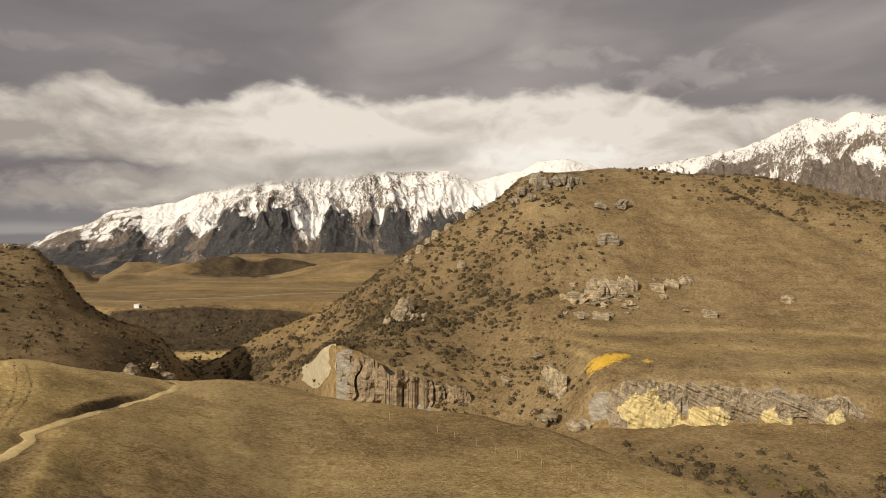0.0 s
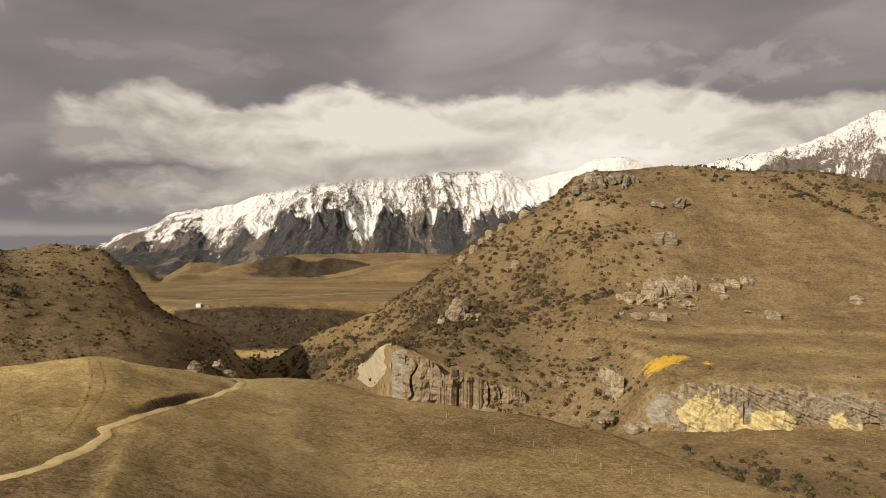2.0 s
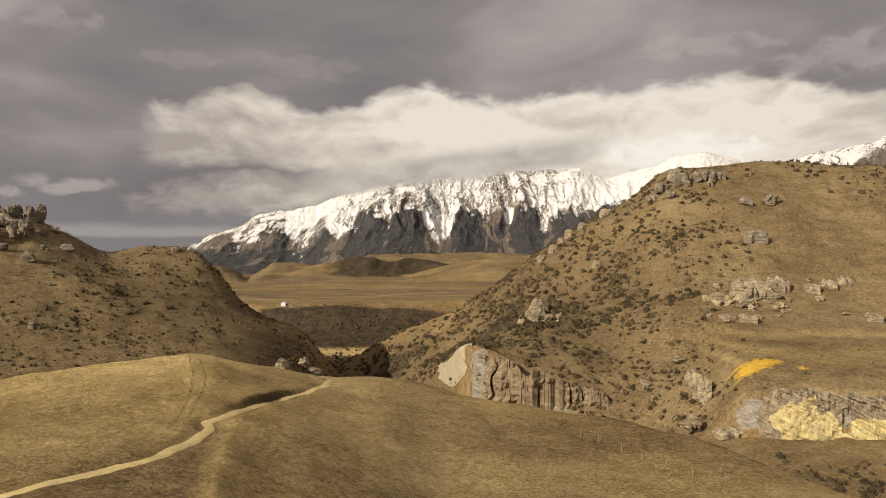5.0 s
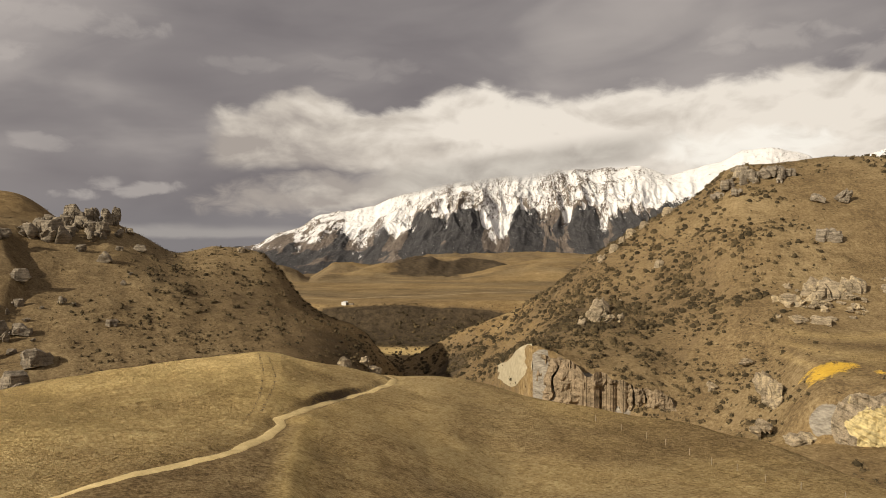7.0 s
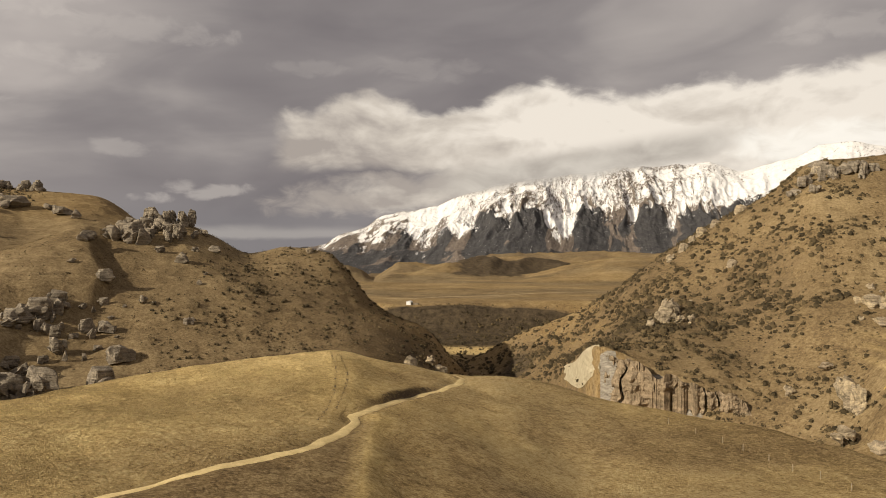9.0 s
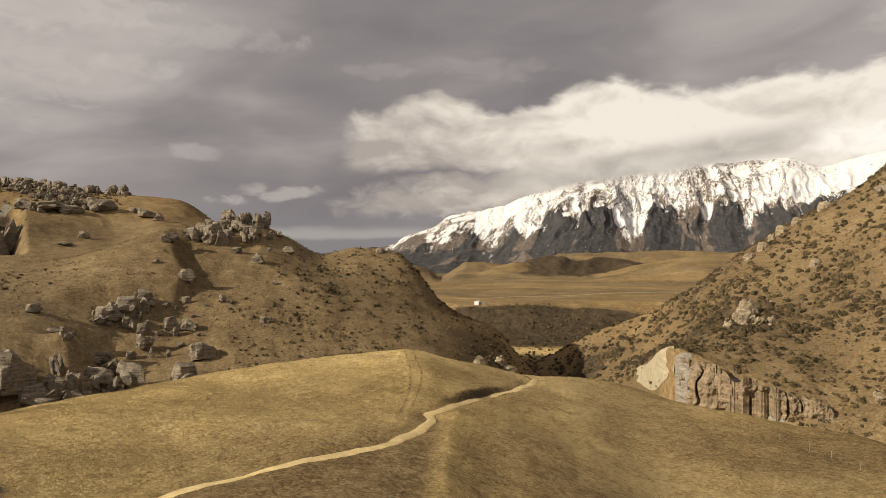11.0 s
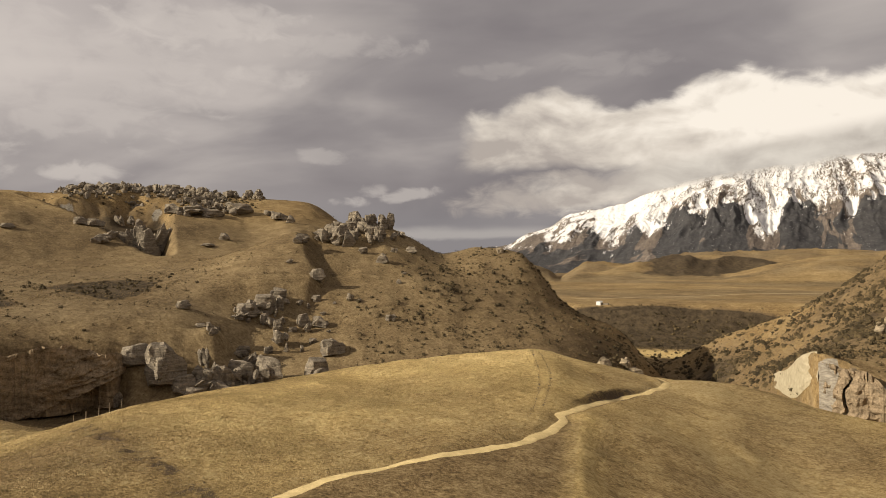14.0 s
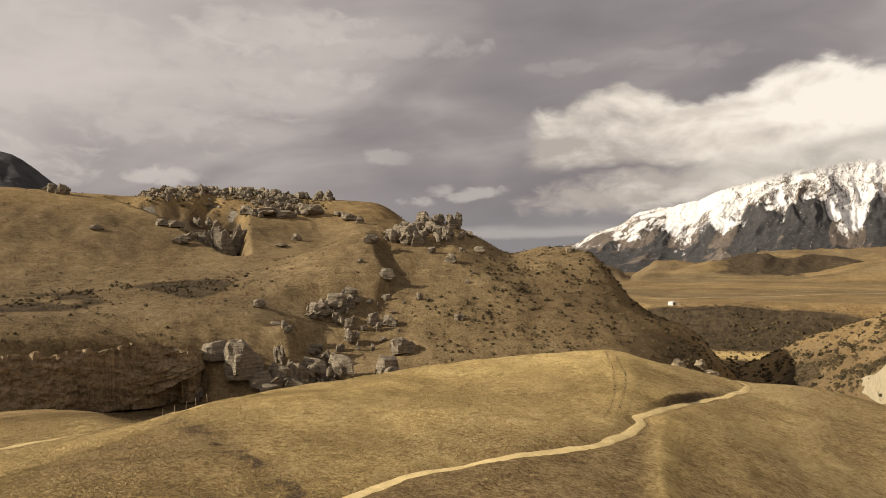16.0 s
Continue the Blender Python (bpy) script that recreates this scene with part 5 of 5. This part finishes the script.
    z = np.where(over, np.minimum(z, ground + 0.9 - 2.6 * np.clip(v - 1, 0, 1)), z)
    bright = 0 * z
    for f_az, f_w, f_top, f_amount in fresh or ():
        torn = 0.8 * fbm(uu, zz, 5, 5, seed + 21, 0.6)
        far = ((az[None] - f_az) / f_w) ** 2 + ((up - 0.1 - 0.04 * (az[None] - f_az)) / f_top) ** 2
        bright = np.maximum(bright, f_amount * (1 - smooth(far + torn, 0.5, 1.15)))
    ob = grid_mesh(name, x[:, ::-1], y[:, ::-1], z[:, ::-1], mat, False, {"fresh": [bright[:, ::-1]] * 3})
    ob.data.polygons.foreach_set("use_smooth", np.zeros(len(ob.data.polygons), bool))
    return tagged(ob, label, "cliff")


cliff("limestone_cliff", [(-33.5, 258, -54, -51), (-32.3, 255, -53, -50), (-31, 252, -52.6, -47.6), (-29.5, 248, -53, -45), (-24.5, 240, -54, -43.2), (-19.5, 236, -55, -42.4), (-16.5, 235, -56, -41.8), (-14.7, 235, -57.2, -42.4), (-13.9, 236, -57.6, -45), (-13.3, 237, -57.6, -50)],
      M_YELLOW, "low yellow and grey limestone cliff with bedded layers", 0.12, 1.5, 11, -1.2, [(-19.2, 0.26, 0.10, 0.62, 5.0), (-27.2, 0.5, -0.05, 0.3, 2.0)],
      [(-16.4, 2.3, 0.66, 2.0), (-20.9, 2.2, 0.40, 1.4), (-25.0, 1.0, 0.62, 1.0), (-26.2, 1.2, 0.25, 0.8), (-29.4, 0.6, 0.5, 0.9)], dip=0.34, ragged=1.2)
cliff("fissured_cliff", [(-3.4, 270, -66, -60), (-1.8, 270, -67, -56), (0.5, 271, -69, -53.2), (3, 274, -70, -49.4), (5, 278, -72, -46.6), (7.4, 282, -73.5, -43.6), (8.0, 283, -74, -43.2), (8.6, 285, -74.5, -46), (9.1, 289, -75, -58)],
      M_GREY_CLIFF, "tall grey limestone cliff with deep vertical fissures", 2.0, 0.3, 23, flute=0.6, bulge=1.9, gap=5.5, ragged=1.6)
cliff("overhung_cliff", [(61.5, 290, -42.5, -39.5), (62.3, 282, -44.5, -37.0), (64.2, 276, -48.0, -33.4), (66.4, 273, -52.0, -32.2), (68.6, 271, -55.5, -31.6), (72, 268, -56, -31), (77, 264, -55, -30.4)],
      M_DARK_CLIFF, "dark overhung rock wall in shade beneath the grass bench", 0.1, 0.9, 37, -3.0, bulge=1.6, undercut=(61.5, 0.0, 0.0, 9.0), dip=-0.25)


cliff("slip_face", [(8.6, 286.6, -46.5, -38.8), (9.0, 291, -49, -40.4), (9.4, 295.3, -52, -42.6), (10.0, 306.2, -57.5, -47.6), (10.4, 316, -60, -51), (10.8, 327, -61, -54.3), (11.3, 341, -62, -58)],
      M_SCREE, "pale bare slip face beside the fissured cliff", 0.0, 0.3, 41, -4.5, bulge=0.7, ragged=1.0)
boulders([(3.3, 366, 9, 9), (2.9, 374, 9, 9), (3.7, 358, 7, 7), (3.0, 384, 7, 8), (4.4, 352, 5, 5), (1.9, 470, 6, 6), (0.6, 486, 7, 6), (1.2, 480, 5, 5), (-0.4, 488, 6, 5), (2.8, 462, 6, 5), (-2.2, 492, 7, 6)],
         PALE, "pale limestone outcrop on the scrubby flank", "outcrops on the flank", sink=0.4)


# ---------------------------------------------------------------- fences and shed
def part(name, bm, mat, parent, label=""):
    me = bpy.data.meshes.new(name)
    bm.to_mesh(me)
    bm.free()
    me.materials.append(mat)
    ob = new(name, me)
    ob.parent = parent
    if label:
        tagged(ob, label)
    return ob


def box(x0, x1, y0, y1, z0, z1, bevel=0.0):
    bm = bmesh.new()
    bmesh.ops.create_cube(bm, size=1.0)
    bmesh.ops.transform(bm, matrix=Matrix.Translation(((x0 + x1) / 2, (y0 + y1) / 2, (z0 + z1) / 2)) @ Matrix.Diagonal((x1 - x0, y1 - y0, z1 - z0, 1)), verts=bm.verts)
    if bevel:
        bmesh.ops.bevel(bm, geom=bm.edges[:], offset=bevel, segments=1, affect="EDGES")
    return bm


def fence(spots, label, tall=1.25):
    """A post fence: each post a rough round stake with a weathered, bevelled head."""
    first = place(*spots[0])
    root = tagged(new("fence"), label, "fence", "fences")
    root.location = first
    for n, (az, r) in enumerate(spots):
        p = place(az, r)
        rnd = random.Random(int(r * 10) + n)
        bm = bmesh.new()
        bmesh.ops.create_cone(bm, cap_ends=True, segments=9, radius1=0.055, radius2=0.048, depth=tall + 0.4)
        bmesh.ops.transform(bm, matrix=Matrix.Translation((0, 0, tall / 2 - 0.2)), verts=bm.verts)
        for v in bm.verts:
            v.co.x += 0.02 * rnd.uniform(-1, 1)
        bmesh.ops.bevel(bm, geom=[e for e in bm.edges if all(v.co.z > tall * 0.9 for v in e.verts)], offset=0.02, segments=1, affect="EDGES")
        bmesh.ops.rotate(bm, matrix=Matrix.Rotation(rnd.uniform(-0.06, 0.06), 3, "X"), verts=bm.verts)
        post = part("post", bm, M_POST, root)
        post.location = p - first


fence([(67.1, 124), (66.3, 123.5), (65.5, 123), (64.8, 122.5), (64.0, 122)], "short run of weathered timber fence posts on the grassy brow", 1.5)
fence([(4.2, 127), (2.2, 122), (0.28, 117.4), (-1.15, 114.9), (-2.92, 110.9), (-4.47, 105.5), (-6.29, 103.5), (-8.23, 99.2), (-10.65, 97.8), (-13.49, 94.3), (-16.34, 92.5), (-19.45, 90.5)], "long line of thin fence posts along the tussock spur", 1.0)
fence([(-17.91, 227), (-21.07, 225.2), (-23.96, 227.3), (-26.86, 229.5), (-28.89, 232.8), (-30.46, 237)], "pale fence posts on the flat below the cliff", 1.7)


def shed():
    """Small white-ended farm shed at the lip of the river terrace, its long grey side running back."""
    p = place(23.62, 724)
    root = tagged(new("shed"), "small farm shed with a white end on the river terrace", "shed")
    root.location, root.rotation_euler = p + Vector((0, 0, -0.2)), (0, 0, radians(23.6 - 12))
    part("wall", box(-2.3, 2.3, -0.1, 0.1, -1.0, 3.8, 0.03), M_WHITE, root, "white clad end wall")
    part("wall", box(2.1, 2.3, 0.1, 11.0, -1.0, 3.2, 0.03), M_ROOF, root, "grey iron side wall")
    part("wall", box(-2.3, -2.1, 0.1, 11.0, -1.0, 3.2, 0.03), M_ROOF, root, "grey iron side wall")
    part("wall", box(-2.1, 2.1, 10.8, 11.0, -1.0, 3.2, 0.03), M_ROOF, root, "grey iron back wall")
    bm = box(-2.6, 2.6, 0.1, 11.3, 3.2, 3.4)
    bmesh.ops.subdivide_edges(bm, edges=[e for e in bm.edges if abs(e.verts[0].co.y - e.verts[1].co.y) < 0.01 and abs(e.verts[0].co.x - e.verts[1].co.x) > 1], cuts=1)
    for v in bm.verts:
        if abs(v.co.x) < 0.1:
            v.co.z += 0.6
    part("roof", bm, M_ROOF, root, "pale grey iron roof")
    part("door", box(-0.9, 0.9, -0.16, -0.1, -0.2, 2.3, 0.02), M_WHITE, root, "white sliding door")
    part("annexe", box(2.3, 9.5, 2.0, 6.0, -1.0, 2.2, 0.05), M_POST, root, "low brown timber lean-to")
    return root


shed()


# ---------------------------------------------------------------- vegetation
def raw_mesh(name, verts, faces, mat):
    me = bpy.data.meshes.new(name)
    v, f = np.concatenate(verts).astype(np.float32), np.concatenate(faces).astype(np.int32)
    me.vertices.add(len(v))
    me.vertices.foreach_set("co", v.ravel())
    me.loops.add(f.size)
    me.loops.foreach_set("vertex_index", f.ravel())
    me.polygons.add(len(f))
    me.polygons.foreach_set("loop_start", np.arange(0, f.size, f.shape[1], dtype=np.int32))
    me.update()
    me.materials.append(mat)
    return new(name, me)


def leaf_clouds(name, x, y, z, size, tall, mat, leaves, seed, label, category, domes=True):
    """Bushes, all in one object: uneven domes of foliage with many small sprays (triangles) standing out of them."""
    g = np.random.default_rng(seed)
    n = len(x)
    d = g.normal(size=(n, leaves, 3))
    d /= np.linalg.norm(d, axis=-1, keepdims=True)
    d[..., 2] = np.abs(d[..., 2]) * 1.0 - 0.12
    lobes = 1 + 0.35 * np.sin(3 * np.arctan2(d[..., 1], d[..., 0]) + g.uniform(0, 6.28, (n, 1)))
    rad = (0.7 + 0.3 * g.random((n, leaves, 1)) ** 0.5) * lobes[..., None]
    c = d * rad * np.stack([size / 2, size / 2, tall], -1)[:, None]
    base = np.stack([x, y, z], -1)[:, None]
    spray = (size * 0.23)[:, None, None, None] * (0.6 + 0.8 * g.random((n, leaves, 1, 1)))
    tri = g.normal(size=(n, leaves, 3, 3))
    tri /= np.linalg.norm(tri, axis=-1, keepdims=True)
    v = ((c + base)[:, :, None] + tri * spray * np.array([1, 1, 0.8])).reshape(-1, 3)
    f = np.arange(len(v)).reshape(-1, 3)
    if domes:
        ring = np.arange(7) * 2 * np.pi / 7
        unit = np.concatenate([np.stack([np.cos(ring + k * 0.45) * r, np.sin(ring + k * 0.45) * r, 0 * ring + h], -1) for k, (r, h) in enumerate(((0.95, -0.1), (1.0, 0.45), (0.62, 0.86)))] + [np.array([[0, 0, 1.0]])])
        tris = []
        for k in range(2):
            for i in range(7):
                p, q = k * 7 + i, k * 7 + (i + 1) % 7
                tris += [(p, q, p + 7), (q, q + 7, p + 7)]
        tris += [(14 + i, 14 + (i + 1) % 7, 21) for i in range(7)]
        lump = 0.45 + 0.45 * g.random((n, 22, 1))
        dv = (unit[None] * lump * np.stack([size / 2, size / 2, tall], -1)[:, None] + base).reshape(-1, 3)
        df = (np.array(tris)[None] + np.arange(n)[:, None, None] * 22).reshape(-1, 3)
        f = np.concatenate([f, df + len(v)])
        v = np.concatenate([v, dv])
    return tagged(raw_mesh(name, [v], [f], mat), label, category, kind="stuff")


def scatter(n, az_range, r_range, weight, seed):
    """n places in a sector, kept by a weight from 0 to 1."""
    g = np.random.default_rng(seed)
    az = g.uniform(*az_range, n)
    r = np.sqrt(g.uniform(r_range[0] ** 2, r_range[1] ** 2, n))
    x, y = -np.sin(np.radians(az)) * r, np.cos(np.radians(az)) * r
    keep = g.random(n) < weight(x, y, az, r)
    x, y = x[keep], y[keep]
    return x, y, height(x, y), g


def scrub():
    def weight(x, y, az, r):
        c = scrub_cover(x, y, az, r)
        clump = smooth(fbm(x, y, 16, 3, 131), -0.35, 0.55)
        return np.clip(c - 0.10, 0, 1) ** 1.1 * (0.25 + 0.95 * clump) * (r > 150) * (1 - 0.6 * smooth(az, 52, 57))

    x, y, z, g = scatter(26000, (-36, 76), (150, 330), weight, 3)
    size = (0.8 + 2.6 * g.random(len(x)) ** 2.4) * np.where(x < -0.36 * y, 0.7, 1.0)
    leaf_clouds("scrub", x, y, z - 0.1, size, size * 0.55, M_SCRUB, 22, 4, "dark thorny scrub bushes scattered thickly over the lower slopes", "scrub")
    x, y, z, g = scatter(95000, (-36, 76), (330, 700), lambda x, y, az, r: weight(x, y, az, r) * (1 - 0.8 * smooth(r, 590, 610) * (az < 34)), 5)
    size = (1.1 + 3.8 * g.random(len(x)) ** 2.6) * np.where(x < -0.36 * y, 0.65, 1.0)
    leaf_clouds("scrub", x, y, z - 0.1, size, size * 0.55, M_SCRUB, 10, 6, "dark thorny scrub bushes scattered over the upper hillsides", "scrub")

    def sparse(x, y, az, r):
        return 0.05 + 0.30 * smooth(fbm(x, y, 30, 3, 137), 0.25, 0.8) + 0.17 * ((az > 22) & (r < 480)) + 0.14 * ((az > -14) & (az < 8) & (r > 280))

    x, y, z, g = scatter(60000, (-36, 80), (238, 700), sparse, 7)
    size = 0.6 + 1.7 * g.random(len(x)) ** 2.5
    leaf_clouds("low_shrub", x, y, z - 0.05, size, size * 0.5, M_SCRUB, 12, 8, "small dark shrubs dotted over open grass slopes", "shrub", False)
    x, y, z, g = scatter(230000, (-36, 80), (225, 600), lambda x, y, az, r: (0.22 + 0.6 * smooth(fbm(x, y, 22, 4, 141), -0.3, 0.5)) * smooth(620 - r, 0, 250), 31)
    size = 0.5 + 1.0 * g.random(len(x)) ** 2
    leaf_clouds("hill_tussock", x, y, z - 0.05, size, size * 0.55, M_HILL, 5, 32, "brown and straw coloured tussocks dotted over the hills", "grass", False)
    x, y, z, g = scatter(15000, (3, 32), (600, 740), lambda x, y, az, r: np.clip(scrub_cover(x, y, az, r) - 0.2, 0, 1), 9)
    size = 0.8 + 3.2 * g.random(len(x)) ** 3
    leaf_clouds("terrace_scrub", x, y, z - 0.1, size, size * 0.42, M_SCRUB, 9, 10, "dense dark scrub on the steep river terrace", "scrub", False)
    x, y, z, g = scatter(16, (-30, -23), (174, 184), lambda x, y, az, r: 0.25 + 0 * x, 12)
    size = 1.6 + 1.6 * g.random(len(x))
    leaf_clouds("broom", x, y, z - 0.1, size, size * 0.6, M_BROOM, 60, 13, "olive green broom bushes on the flat", "shrub")


scrub()


def tussock(name, n, az_range, r_range, weight, mat, tall, blades, seed, label):
    """Tufts of grass blades leaning with the wind, joined into one object."""
    x, y, z, g = scatter(n, az_range, r_range, weight, seed)
    k = len(x)
    h = tall * (0.5 + 0.9 * g.random((k, 1)))
    ang = g.uniform(0, 6.28, (k, blades))
    out = h * g.uniform(0.15, 0.75, (k, blades))
    foot = np.stack([x, y, z - 0.03], -1)[:, None] + np.stack([np.cos(ang), np.sin(ang), 0 * ang], -1) * (h * 0.16)[..., None]
    wind = np.array([0.75, -0.45, 0]) * h[..., None]
    tip = foot + np.stack([np.cos(ang) * out, np.sin(ang) * out, h * g.uniform(0.55, 1.0, (k, blades))], -1) + wind
    wide = np.stack([-np.sin(ang), np.cos(ang), 0 * ang], -1) * (h * 0.13)[..., None]
    v = np.stack([foot - wide, foot + wide, tip], 2).reshape(-1, 3)
    f = np.arange(len(v)).reshape(-1, 3)
    return tagged(raw_mesh(name, [v], [f], mat), label, "grass", kind="stuff")


def grass():
    def open_ground(x, y):
        d, _ = to_line(x, y, TRACK)
        w = np.minimum(to_line(x, y, WHEELS[0])[0], to_line(x, y, WHEELS[1])[0])
        return smooth(d, 1.0, 1.8) * smooth(w, 0.35, 0.8)

    def short(x, y, az, r):
        edge_az = pchip(EDGE_R, EDGE_AZ, r)
        track_r = pchip(TRACK_AZ, TRACK_R, az)
        return smooth(az - edge_az, 0, 0.4) * smooth(track_r - r, 0, 1)

    def gold(x, y, az, r):
        return open_ground(x, y) * smooth(az, 23, 32) * (1 - short(x, y, az, r)) * (0.25 + 0.75 * smooth(fbm(x, y, 9, 3, 151), -0.5, 0.5))

    def brown(x, y, az, r):
        return open_ground(x, y) * (1 - 0.75 * smooth(az, 25, 34)) * (1 - short(x, y, az, r)) * (0.3 + 0.7 * smooth(fbm(x, y, 9, 3, 157), -0.5, 0.5))

    tussock("golden_tussock", 190000, (20, 82), (50, 165), gold, M_GOLD, 0.16, 4, 21, "golden windblown tussock grass covering the knoll")
    tussock("brown_tussock", 200000, (-36, 82), (50, 165), brown, M_TUSSOCK, 0.14, 4, 23, "dry brown tussock grass covering the spur")


grass()
